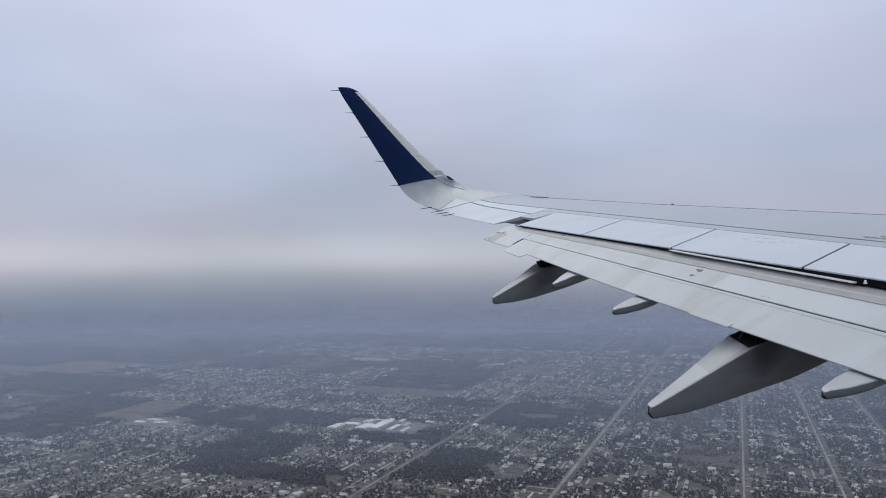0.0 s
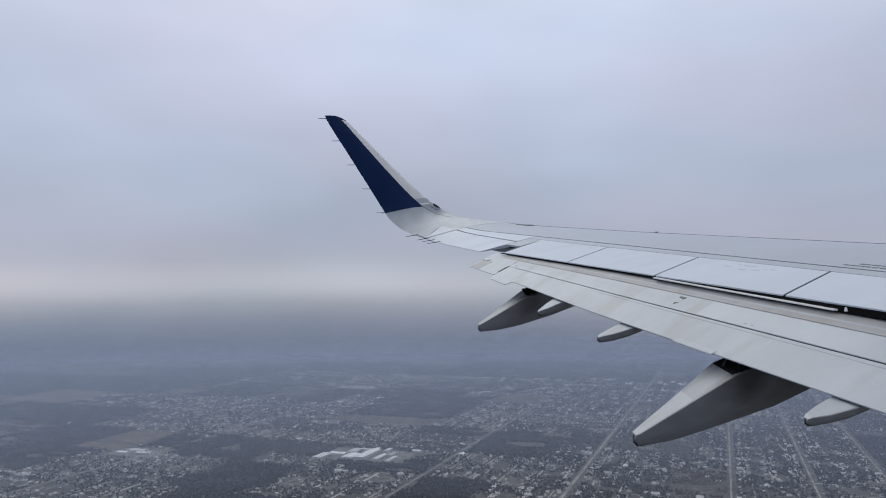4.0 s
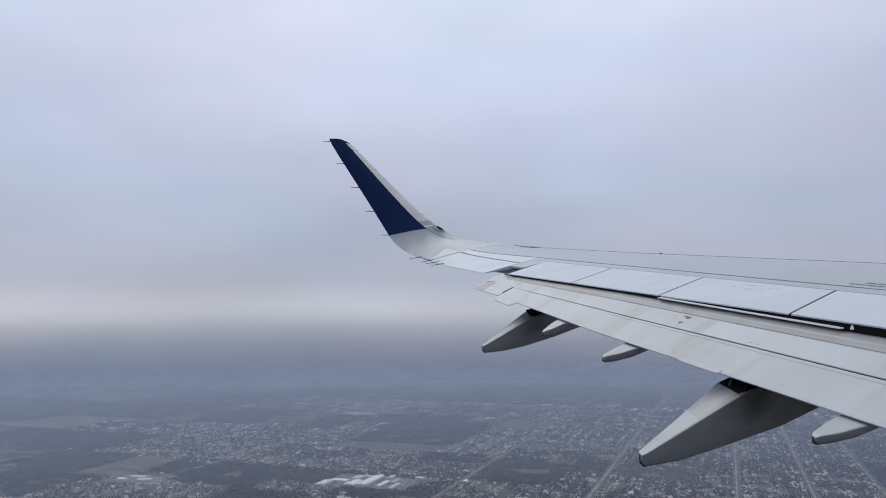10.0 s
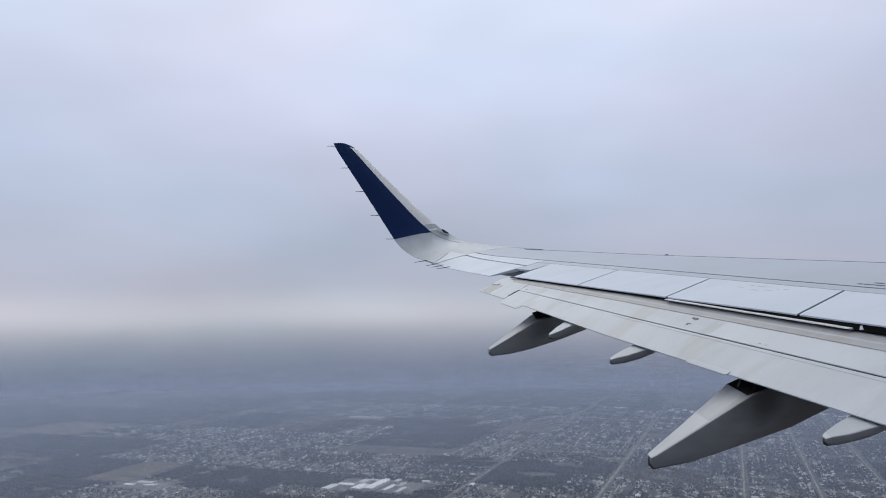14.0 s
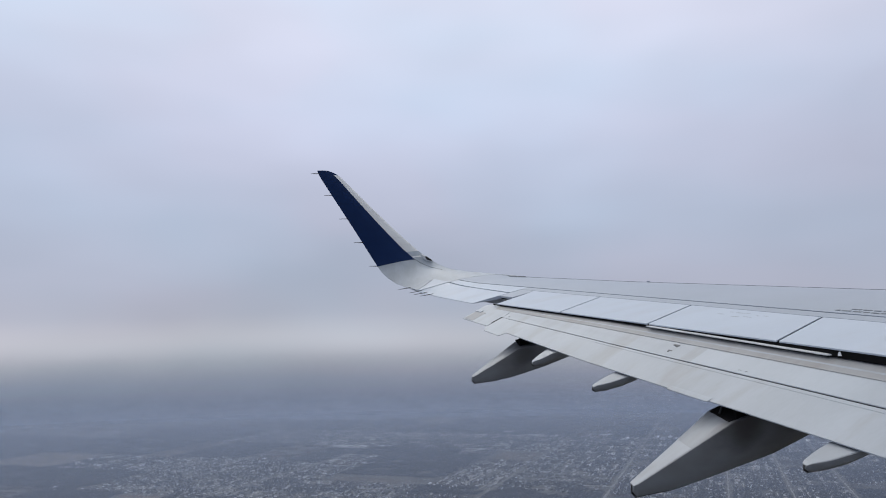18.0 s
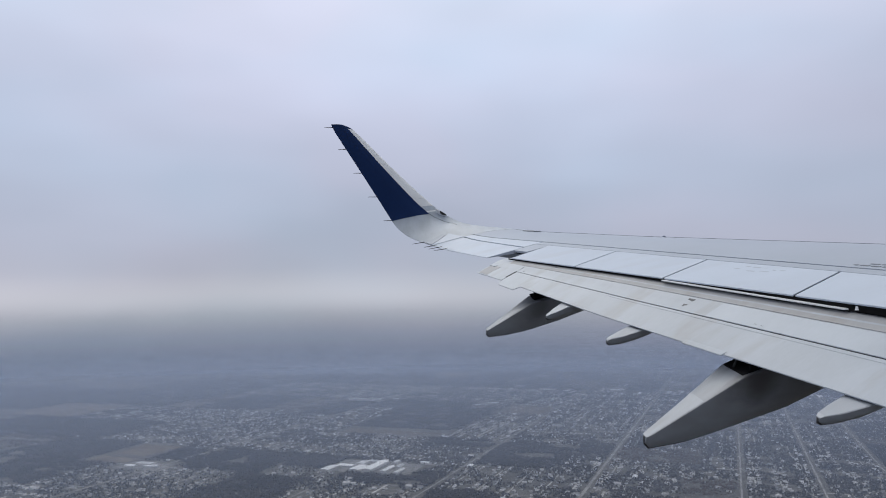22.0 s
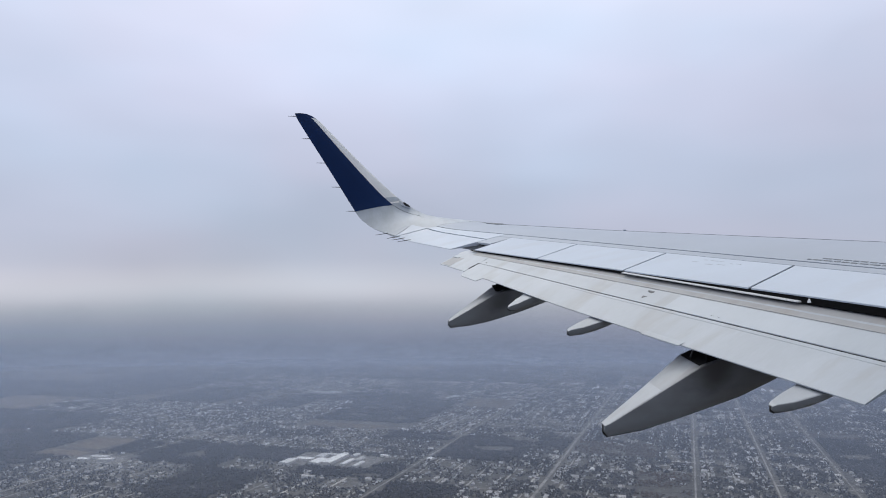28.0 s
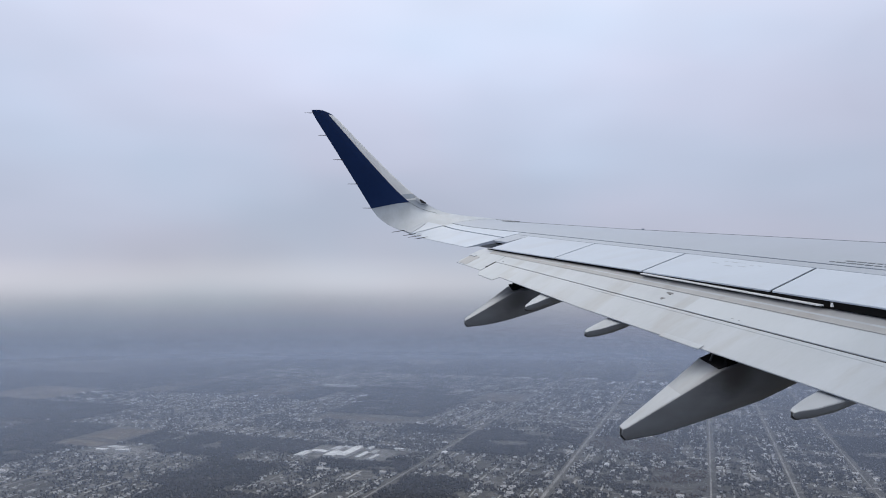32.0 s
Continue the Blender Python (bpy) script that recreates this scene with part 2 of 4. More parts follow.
# lighter copy of FAIR: repainted tail, and sky-lit tops put into the colour
FAIR_LIT = material("pale_lit_fairing_paint", (0.325, 0.352, 0.398), 0.4, grain=0.03, grain_scale=18, stain=0.06, stain_scale=2.0, stretch=(0.6, 2, 1), dirt=((0.16, 0.15, 0.145), 2.4, 0.4))
PALE = material("pale_edge_paint", (0.79, 0.81, 0.84), 0.35, each=0.05, grain=0.02, grain_scale=20, stain=0.05, stain_scale=2.0)
NAVY = material("navy_blue_paint", (0.004, 0.022, 0.092), 0.45, spec=0.12, grain=0.03, grain_scale=20, stain=0.06, stain_scale=1.2)
# also colours the sheets that stand for shaded gaps
DARK = material("dark_sealant_and_shade", (0.009, 0.009, 0.01), 0.9, spec=0.08, grain=0.1, grain_scale=20)
GREASE = material("greasy_dark_metal", (0.035, 0.034, 0.036), 0.5, metal=0.3, grain=0.2, grain_scale=15)
WICK = material("black_wick", (0.02, 0.02, 0.022), 0.6, grain=0.05)
STENCIL = material("faded_stencil", (0.19, 0.21, 0.24), 0.6, grain=0.1)
MARK = material("stencil_ink", (0.12, 0.125, 0.14), 0.6, grain=0.1)


def part(name, bm, mat, parent=None, label="", smooth=False, bevel=0.0):
    me = bpy.data.meshes.new(name)
    bmesh.ops.recalc_face_normals(bm, faces=bm.faces)
    if bevel:
        bmesh.ops.bevel(bm, geom=list(bm.edges), offset=bevel, segments=1, affect="EDGES", clamp_overlap=True)
    if smooth:
        for f in bm.faces:
            f.smooth = True
        for e in bm.edges:
            e.smooth = e.calc_face_angle(0.0) < radians(32)
    bm.to_mesh(me)
    bm.free()
    me.materials.append(mat)
    ob = new(name, me)
    if parent:
        ob.parent = parent
    if label:
        tagged(ob, label)
    return ob


def loft(rings, bm=None, caps=True, closed=True):
    """A skin over rings of equally many points."""
    bm = bm or bmesh.new()
    made = [[bm.verts.new(p) for p in ring] for ring in rings]
    n = len(rings[0])
    for a, b in zip(made, made[1:]):
        for i in range(n if closed else n - 1):
            j = (i + 1) % n
            bm.faces.new((a[i], a[j], b[j], b[i]))
    if caps and closed:
        bm.faces.new(list(reversed(made[0])))
        bm.faces.new(made[-1])
    return bm


def box(x0, y0, z0, x1, y1, z1, bm=None):
    return loft([[(x, y0, z0), (x, y1, z0), (x, y1, z1), (x, y0, z1)] for x in (x0, x1)], bm)


def rod(a, b, r0, r1, bm=None, n=6):
    a, b = Vector(a), Vector(b)
    q = (b - a).to_track_quat("Z", "Y")
    ring = [(math.cos(6.2832 * i / n), math.sin(6.2832 * i / n), 0) for i in range(n)]
    return loft([[p + q @ (Vector(c) * r) for c in ring] for p, r in ((a, r0), (b, r1))], bm)


# ---- the wing ----
# x runs forward along the aircraft, y outboard, z up, all from the eye
wing = new("aircraft_wing")
wing.matrix_world = lift @ BANK
tagged(wing, "white and grey airliner wing with lowered flaps and a navy winglet", "aircraft wing")

ROOT, KINK, FLAP_END, TIP = 0.0, 4.45, 11.3, 14.2
SWEEP, RISE, SLOPE = 0.325, 0.118, 0.274


def hinge(y):
    return 2.61 + SWEEP * (11.3 - y), 0.73 - RISE * (11.3 - y)


def chord(y):
    return 1.6 + (15.2 - y) / 10.5 * 2.3


def upper(y, t):
    """A point of the upper skin, t metres ahead of the spoilers' hinge line."""
    x, z = hinge(y)
    c = chord(y)
    k = 0.32 if y < 11 else 0.32 - 0.06 * (y - 11) / 3.2
    lift_tip = 0.03 * max(0.0, (y - 13.2)) ** 2
    return x + t, y, z + SLOPE * t - (k * t * t / c if t > 0 else 0) + lift_tip


def thick(y, t):
    c = chord(y)
    u = min(max((0.7 * c - t) / c, 0.0), 1.0)
    return c * 0.125 * (2.2 * math.sqrt(u) * (1 - u) + 0.03 * u)


def stations(a, b, step=0.35):
    n = max(1, round((b - a) / step))
    return [a + (b - a) * i / n for i in range(n + 1)]


def plate(y0, y1, t0, t1, depth, skew=0.0, step=0.4, rows=3, drop=0.0, edge=None, trail=None):
    """A panel of the upper skin between two stations and two distances from the hinge line; t0 and t1 may be functions of y."""
    rings = []
    for y in stations(y0, y1, step):
        a = t0(y) if callable(t0) else t0
        b = t1(y) if callable(t1) else t1
        top, low = [], []
        for i in range(rows + 1):
            t = a + (b - a) * i / rows
            if trail:             # a panel that rides back and up towards its rear edge
                px, py, pz = upper(y + skew * (t - a), t)
                px, pz = px - trail[0] * i / rows, pz + trail[1] * i / rows
            else:
                px, py, pz = upper(y, t)
                py += skew * (t - a)
            top.append((px, py, pz - drop))
            d = depth * (1 - i / rows) + (edge if edge is not None else depth) * i / rows
            low.append((px, py, pz - drop - d))
        rings.append(top + low[::-1])
    return loft(rings)


# box of the wing: upper skin, nose and lower skin
rings = []
for y in stations(ROOT, TIP, 0.4):
    c = chord(y)
    ring = []
    for i in range(15):
        t = 0.152 + (0.62 * c - 0.152) * i / 14
        ring.append(upper(y, t))
    xe, _, ze = upper(y, 0.62 * c)
    for a in (20, 45, 70, 95, 125, 155):
        s = radians(a)
        ring.append((xe + 0.075 * c * math.sin(s), y, ze - 0.035 * c * (1 - math.cos(s))))
    for i in range(9):
        t = 0.58 * c + (-0.25 - 0.58 * c) * i / 8
        px, _, pz = upper(y, t)
        ring.append((px, y, min(pz - 0.075 * c, pz - thick(y, t))))
    px, _, pz = upper(y, -0.25)
    ring.append((px, y, pz - 0.085))
    ring.append((upper(y, 0.151)[0], y, upper(y, 0.151)[2] - 0.07))
    rings.append(ring)
part("wing_box", loft(rings), SKIN, wing, "smooth grey painted wing skin", smooth=True)

# fixed panels ahead of the spoilers and of the aileron
part("shroud_panel", plate(ROOT, 11.72, 0.126, 0.012, 0.03), SKIN, wing, smooth=True)
part("shroud_panel", plate(11.74, TIP, 0.126, lambda y: -0.158 + 0.055 * (y - 11.74), 0.03), WHITE, wing, smooth=True)
part("fillet_panel", plate(11.31, 11.71, 0.004, -0.34, 0.03, rows=4), SKIN, wing)

part("joint_seal", plate(ROOT, TIP, 0.149, 0.08, 0.02, rows=1, drop=0.04), DARK, wing)
part("joint_seal", plate(11.6, TIP, -0.02, -0.3, 0.02, rows=1, drop=0.04), DARK, wing)
# spoilers
PITCH = 1.6
for n in range(5):
    y1, y0 = 11.3 - PITCH * n, 11.3 - PITCH * (n + 1) + 0.024
    if n == 4:
        y0 = 3.5
    else:
        part("gap_seal", plate(y0 - 0.023, y0 - 0.001, -0.012, -0.67, 0.03, skew=0.5, drop=0.006, trail=(0.065, 0.024)), DARK, wing)
    part("spoiler", plate(y0, y1, -0.006, -0.69, 0.045, skew=0.5, edge=0.016, drop=-0.004, trail=(0.065, 0.024)), WHITE, wing,
              "closed pale spoiler panel", bevel=0.003)


part("spoiler_seal", plate(3.6, 11.28, 0.0, -0.6, 0.02, rows=2, drop=0.065), DARK, wing)


# faint scuffs on the second spoiler
scuff = random.Random(5)
for _ in range(9):
    y, t, w = scuff.uniform(6.95, 7.45), -0.1 - abs(scuff.gauss(0, 0.07)), scuff.uniform(0.015, 0.05)
    rings = []
    for k in (0, 1, 2):
        x0, _, z0 = upper(y + w * k, t)
        f = (-0.006 - t) / 0.684
        x0, z0, d = x0 - 0.065 * f, z0 + 0.024 * f + 0.0045, scuff.uniform(0.003, 0.012)
        rings.append([(x0 + d, y + w * k, z0 + 0.274 * d), (x0 - d, y + w * k, z0 - 0.274 * d), (x0 - d, y + w * k, z0 - 0.274 * d - 0.003), (x0 + d, y + w * k, z0 + 0.274 * d - 0.003)])
    part("scuff", loft(rings), SKIN, wing)


# aileron
def ail_te(y):
    return -0.765 + 0.05 * (y - 11.6)


part("aileron", plate(11.735, 14.192, lambda y: -0.19 + 0.055 * (y - 11.74), ail_te, 0.075, edge=0.008, skew=0.04), WHITE, wing,
     "white aileron in line with the wing", bevel=0.002)


# ---- flaps ----
def flap_line(y):
    """Where the spoiler ends above, and the trailing edge, at a station."""
    x, _, z = upper(y, -0.69)
    return x, z, 1.5 + 0.263 * (11.3 - y), 0.33 - 0.155 * (11.3 - y) - 0.05 * min(max((10.4 - y) / 2.4, 0.0), 1.0)


def flap_top(y, s):
    xs, zs, xe, ze = flap_line(y)
    z0 = zs - 0.016 - 0.014 * max(0.0, 8.3 - y)
    crest = min(max((0.42 - s) / 0.27, 0.0), 1.0)
    crest = 0.027 * crest * crest * (3 - 2 * crest) * min(max((s + 0.06) / 0.18, 0.0), 1.0)
    return xs + (xe - xs) * s, y, z0 + crest + (ze - z0) * (0.78 * s + 0.22 * s * s if s > 0 else 0.36 * s)


def tab_at(y):
    return 0.545 + 0.008 * (10.45 - y) / 5.9


def flap_ring(y, s0, s1, nose, tail, n=7):
    top = [flap_top(y, s0 + (s1 - s0) * i / n) for i in range(n + 1)]
    low = [(p[0], p[1], p[2] - (nose + (tail - nose) * i / n)) for i, p in enumerate(top)]
    front = [(top[0][0] + 0.5 * nose, y, top[0][2] - 0.45 * nose)]
    return front + top + low[::-1]


flap = part("flap", loft([flap_ring(y, -0.75, tab_at(y) + 0.0, 0.2, 0.05) for y in stations(KINK, 10.45, 0.4)]
                         + [flap_ring(y, -0.75, 1.0, 0.17, 0.008) for y in (10.452, 10.9, FLAP_END)]), FLAP, wing,
            "lowered pale grey outboard flap", smooth=True)
part("flap_tab", loft([flap_ring(y, tab_at(y) + 0.018, 1.0, 0.05, 0.008) for y in stations(KINK, 9.86, 0.4)]
                      + [flap_ring(y, tab_at(y) + 0.018, 1.0 + 0.15 * k, 0.05, 0.008) for y, k in ((9.93, 1), (10.36, 1.1), (10.43, 0.4))]), FLAP, flap,
     "narrow trailing tab of the flap", smooth=True)
part("tab_lip", loft([[(p[0], p[1], p[2] + d) for p, d in ((flap_top(y, tab_at(y) + 0.05), 0.0025), (flap_top(y, tab_at(y) + 0.062), 0.0025), (flap_top(y, tab_at(y) + 0.062), 0.0), (flap_top(y, tab_at(y) + 0.05), 0.0))]
                      for y in stations(KINK + 0.02, 8.2, 0.4)]), FLAP, flap, "narrow pale lip along the tab")
part("tab_seal", loft([[(p[0], p[1], p[2] - d) for p, d in ((flap_top(y, tab_at(y) + 0.001), 0.004), (flap_top(y, tab_at(y) + 0.017), 0.004),
                        (flap_top(y, tab_at(y) + 0.017), 0.02), (flap_top(y, tab_at(y) + 0.001), 0.02))] for y in stations(KINK + 0.02, 10.42, 0.4)]),
     DARK, flap)
part("tab_seal", loft([[(p[0], p[1], p[2] + d) for p, d in ((flap_top(y, s), 0.003) for s in (0.545, 0.7, 0.86))] + [(flap_top(y, s)[0], y, flap_top(y, s)[2] - 0.02) for s in (0.86, 0.7, 0.545)]
                       for y in (10.438, 10.462)]), DARK, flap)
# inboard flap beyond the kink
part("flap", loft([flap_ring(y, -0.75, 1.0, 0.2, 0.008) for y in stations(ROOT, KINK - 0.12, 0.5)]), FLAP, wing, "lowered pale grey inboard flap", smooth=True)
# dark filler behind the rear spar, under the spoilers: its shade put into colour
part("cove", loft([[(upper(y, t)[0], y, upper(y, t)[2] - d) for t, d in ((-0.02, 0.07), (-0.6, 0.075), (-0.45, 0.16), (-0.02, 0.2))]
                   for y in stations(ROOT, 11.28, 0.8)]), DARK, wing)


# ---- fairings ----
def hull_body(sections, keel=0.38, r=0.06, roll=0.0):
    """A boat-shaped body along x, flat on top and narrow at the keel: rows of x, centre y, top z, bottom z, half width."""
    rings = []
    for x, y, zt, zb, hw in sections:
        h = zt - zb
        k, kw = min(hw, h / 2) * r, hw * keel
        side = [(hw - k, zt), (hw - 0.3 * k, zt - 0.3 * k), (hw, zt - k), (hw * 0.5 + kw * 0.5 + 0.1 * hw, zb + 0.5 * h), (kw, zb + 0.12 * h), (kw * 0.55, zb + 0.02 * h)]
        rings.append([(x, y + a, z + roll * a) for a, z in side] + [(x, y, zb)] + [(x, y - a, z - roll * a) for a, z in side[::-1]])
    return loft(rings)


def lid(rows, mat, name, parent, roll=0.0):
    """A thin sheet over a fairing: painted shade on the open front, a lighter tone on the tail."""
    rings = [[(x, y - hw, z - roll * hw), (x, y + hw, z + roll * hw), (x, y + hw, z + roll * hw - 0.01), (x, y - hw, z - roll * hw - 0.01)] for x, y, z, hw in rows]
    return part(name, loft(rings), mat, parent)


def keel_strip(sections, parent, w=0.016):
    """The dark line along the keel and up the blunt tail."""
    x, y, zt, zb, hw = sections[0]
    line = [(x - 0.004, zt - 0.01)] + [(q[0] - (0.006 if i < 2 else 0), q[3] - 0.002) for i, q in enumerate(sections)]
    rings = [[(px, y - w, pz + 0.008), (px - 0.004, y - w * 0.6, pz - 0.006), (px - 0.004, y + w * 0.6, pz - 0.006), (px, y + w, pz + 0.008)] for px, pz in line]
    part("keel_strip", loft(rings), GREASE, parent, "dark keel line")


def track_fairing(sections, roll):
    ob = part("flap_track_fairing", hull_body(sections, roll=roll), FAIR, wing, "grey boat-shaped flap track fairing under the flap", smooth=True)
    keel_strip(sections[:7], ob, 0.012)
    return ob


mid = track_fairing([(2.165, 6.1, -1.165, -1.225, 0.045), (2.20, 6.1, -1.145, -1.262, 0.06), (2.5, 6.1, -0.945, -1.215, 0.115), (2.75, 6.1, -0.775, -1.145, 0.165),
                     (2.94, 6.1, -0.645, -1.085, 0.205), (3.35, 6.1, -0.50, -0.955, 0.225), (3.7, 6.1, -0.45, -0.80, 0.225), (4.4, 6.1, -0.33, -0.6, 0.19), (5.1, 6.1, -0.2, -0.4, 0.08)], 0.16)
# dark sheet stands for the shade inside the open front
lid([(2.93, 6.1, -0.642, 0.17), (3.35, 6.1, -0.485, 0.215), (3.7, 6.1, -0.435, 0.215)], DARK, "cavity", mid, 0.16)
part("actuator_rod", rod((2.95, 6.13, -0.63), (3.0, 6.12, -0.52), 0.01, 0.01), GREASE, mid)
part("bracket", box(2.99, 5.92, -0.7, 3.06, 5.96, -0.54), DARK, mid)
lid([(2.168, 6.1, -1.163, 0.039), (2.2, 6.1, -1.143, 0.053), (2.5, 6.1, -0.943, 0.103), (2.62, 6.1, -0.862, 0.126)], FAIR_LIT, "top_panel", mid, 0.16)

outer = track_fairing([(1.425, 9.9, -0.462, -0.515, 0.04), (1.46, 9.9, -0.44, -0.552, 0.05), (1.7, 9.9, -0.285, -0.525, 0.095), (1.9, 9.9, -0.15, -0.485, 0.13), (2.02, 9.9, -0.07, -0.455, 0.15),
                       (2.4, 9.9, 0.0, -0.34, 0.16), (2.74, 9.9, 0.03, -0.215, 0.15), (3.5, 9.9, 0.25, 0.0, 0.07)], 0.28)
# near-black sheet as the shade in this opening
lid([(2.025, 9.9, -0.03, 0.11), (2.4, 9.9, 0.03, 0.12), (2.6, 9.9, 0.04, 0.12)], DARK, "cavity", outer, 0.28)
part("bracket", box(2.05, 9.84, -0.1, 2.12, 9.87, 0.02), DARK, outer)


def small_fairing(y, x, z, hw):
    """A short wedge-shaped pod under the flap tab, its tail at x, z."""
    xe, ze = flap_line(y)[2:]
    rows = [(x, y, z - 0.004, z - 0.034, 0.024), (x + 0.025, y, z + 0.012, z - 0.05, 0.04),
            (x + 0.5 * (xe - x), y, z + 0.5 * (ze - 0.028 - z), z - 0.038, hw * 0.75), (xe, y, ze - 0.028, z - 0.004, hw),
            (xe + 0.12, y, ze - 0.002, z + 0.042, hw), (xe + 0.4, y, ze + 0.07, z + 0.17, hw * 0.8)]
    ob = part("tab_fairing", hull_body(rows, keel=0.45, r=0.05, roll=0.22), FAIR, wing, "small grey wedge-shaped pod under the flap tab", smooth=True)
    # pod top painted lighter, as if lit from above
    lid([(q[0] + 0.003, y, q[2] + 0.003, q[4] * 0.93) for q in rows[:5]], FAIR_LIT, "top_panel", ob, 0.22)
    keel_strip(rows[:4], ob, 0.009)
    return ob


small_fairing(8.72, 1.96, -0.25, 0.12)
small_fairing(7.37, 2.26, -0.46, 0.12)
small_fairing(4.88, 2.92, -0.84, 0.115)
# end plate of the tab
part("flap_end_cap", loft([[(*flap_top(y, f)[:2], flap_top(y, f)[2] + d) for f, d in ((-0.1, 0.012), (0.55, 0.012), (0.55, 0.002), (-0.1, 0.002))] for y in (11.12, 11.3)]), FLAP, flap, bevel=0.002)

# black strip along the lower edge of the spoilers, painting the shaded gap
part("rubber_seal", loft([[(upper(y, -0.69)[0] + a, y - 0.2, upper(y, -0.69)[2] - b) for a, b in ((0.03, 0.012), (0.004, 0.014), (0.004, 0.022 + 0.015 * max(0.0, 8.5 - y)), (0.03, 0.03 + 0.015 * max(0.0, 8.5 - y)))]
                          for y in stations(3.8, 11.29, 0.4)]), DARK, wing, "black strip for the shaded gap under the spoilers")
# white sealing lip under the middle spoilers
part("sealing_lip", loft([[(upper(y, -0.69)[0] + a, y - 0.2, upper(y, -0.69)[2] - 0.012 - 0.03 * f + b) for a, b in ((0.02, 0.0), (-0.035, -0.004), (-0.035, -0.014), (0.02, -0.014))]
                          for y, f in ((7.95, 0.06), (7.4, 0.32), (6.65, 0.68), (5.88, 1.05))]), PALE, wing, "narrow white sealing lip")
bx, _, bz = upper(5.72, -0.69)
part("lip_bracket", loft([[(bx - d, 5.555, bz - 0.04), (bx - d, 5.585, bz - 0.04), (bx - d, 5.57, bz - 0.008)] for d in (0.06, 0.045)]), PALE, wing)
# dark joint along the slats, near the crest of the skin
part("slat_joint", loft([[(upper(y, t * chord(y))[0], y, upper(y, t * chord(y))[2] + d) for t, d in ((0.50, 0.005), (0.5032, 0.005), (0.5032, -0.01), (0.50, -0.01))] for y in stations(ROOT, 14.1, 0.5)]), STENCIL, wing)
x, y, z = upper(10.62, 0.5 * chord(10.62))
part("skin_stud", hull_body([(x - 0.02, y, z + 0.02, z, 0.012), (x + 0.02, y, z + 0.02, z, 0.012)], keel=0.98), SKIN, wing)
part("vent_cover", plate(13.38, 13.72, lambda y: 0.5 * chord(y), lambda y: 0.44 * chord(y), 0.03, drop=-0.017), STENCIL, wing, bevel=0.006)


def patch(y0, y1, s0, s1, mat=MARK, name="flap_mark", up=0.004):
    """A flat mark on the flap."""
    rings = [[(p[0], p[1], p[2] + d) for p, d in ((flap_top(y, s0), up), (flap_top(y, s1), up), (flap_top(y, s1), 0.0), (flap_top(y, s0), 0.0))] for y in (y0, y1)]
    part(name, loft(rings), mat, flap)


part("nose_skin", loft([[(p[0], p[1], p[2] + d) for p, d in [(flap_top(y, q), 0.003) for q in (-0.4, -0.15, 0.0, 0.12, 0.27)] + [(flap_top(y, 0.27), 0.0), (flap_top(y, -0.4), 0.0)]]
                        for y in stations(KINK + 0.01, 10.9, 0.4)]), WORN, flap, "worn brownish-grey nose skin of the flap", smooth=True)
part("edge_strip", loft([[(p[0] - e, p[1], p[2] - d) for p, d, e in ((flap_top(y, 0.96), -0.003, 0), (flap_top(y, 1.0), 0.004, 0.022), (flap_top(y, 1.0), 0.012, 0.022), (flap_top(y, 0.96), 0.0, 0))] for y in (6.12, 6.62)]), FLAP, flap)
PALER = material("repainted_flap_panel", (0.372, 0.42, 0.485), 0.4, grain=0.02, grain_scale=22, stain=0.06, stain_scale=1.3, stretch=(0.5, 2.0, 1))
part("flap_panel", loft([[(p[0], p[1], p[2] + d) for p, d in ((flap_top(y, 0.285), 0.0016), (flap_top(y, tab_at(y) - 0.004), 0.0016), (flap_top(y, tab_at(y) - 0.004), 0.0), (flap_top(y, 0.285), 0.0))]
                         for y in stations(KINK + 0.02, 6.78, 0.4)]), PALER, flap)
patch(7.12, 7.2, 0.31, 0.33)
patch(7.13, 7.16, 0.33, 0.345)
patch(7.13, 7.18, 0.42, 0.435)
patch(7.15, 7.17, 0.435, 0.46)
patch(9.74, 9.79, 0.14, 0.155)
patch(10.3, 10.33, 0.46, 0.48)
patch(6.21, 6.24, 0.5, 0.505)
patch(6.14, 6.165, 0.502, 0.507)
patch(10.98, 11.27, 0.5, 0.97, WORN, "worn_patch", 0.003)

# stencilled lines of lettering too small to read
for row, (y0, y1) in enumerate(((4.9, 6.5), (4.7, 6.6))):
    y, k = y1, random.Random(row)
    while y > y0:
        w = k.uniform(0.03, 0.09)
        t = 0.272 - 0.062 * row
        part("stencil_bar", loft([[(upper(q, t + d)[0], q, upper(q, t + d)[2] + e) for d, e in ((0, 0.004), (0.02, 0.004), (0.02, 0), (0, 0))] for q in (y - w, y)]), STENCIL, wing)
        y -= w + 0.025

# ---- winglet ----
TE_W = [(0.986, 14.2, 0.92), (0.67, 14.7, 1.105), (0.451, 15.0, 1.29), (0.301, 15.2, 1.502), (0.001, 15.34, 2.002), (-0.42, 15.52, 2.69), (-0.839, 15.7, 3.369), (-0.915, 15.75, 3.525), (-0.935, 15.757, 3.57)]
LE_W = [(2.92, 14.2, 1.19), (2.25, 14.7, 1.30), (1.72, 15.0, 1.43), (1.29, 15.2, 1.69), (0.83, 15.34, 2.10), (0.24, 15.52, 2.70), (-0.31, 15.7, 3.29), (-0.52, 15.75, 3.485), (-0.70, 15.757, 3.565)]


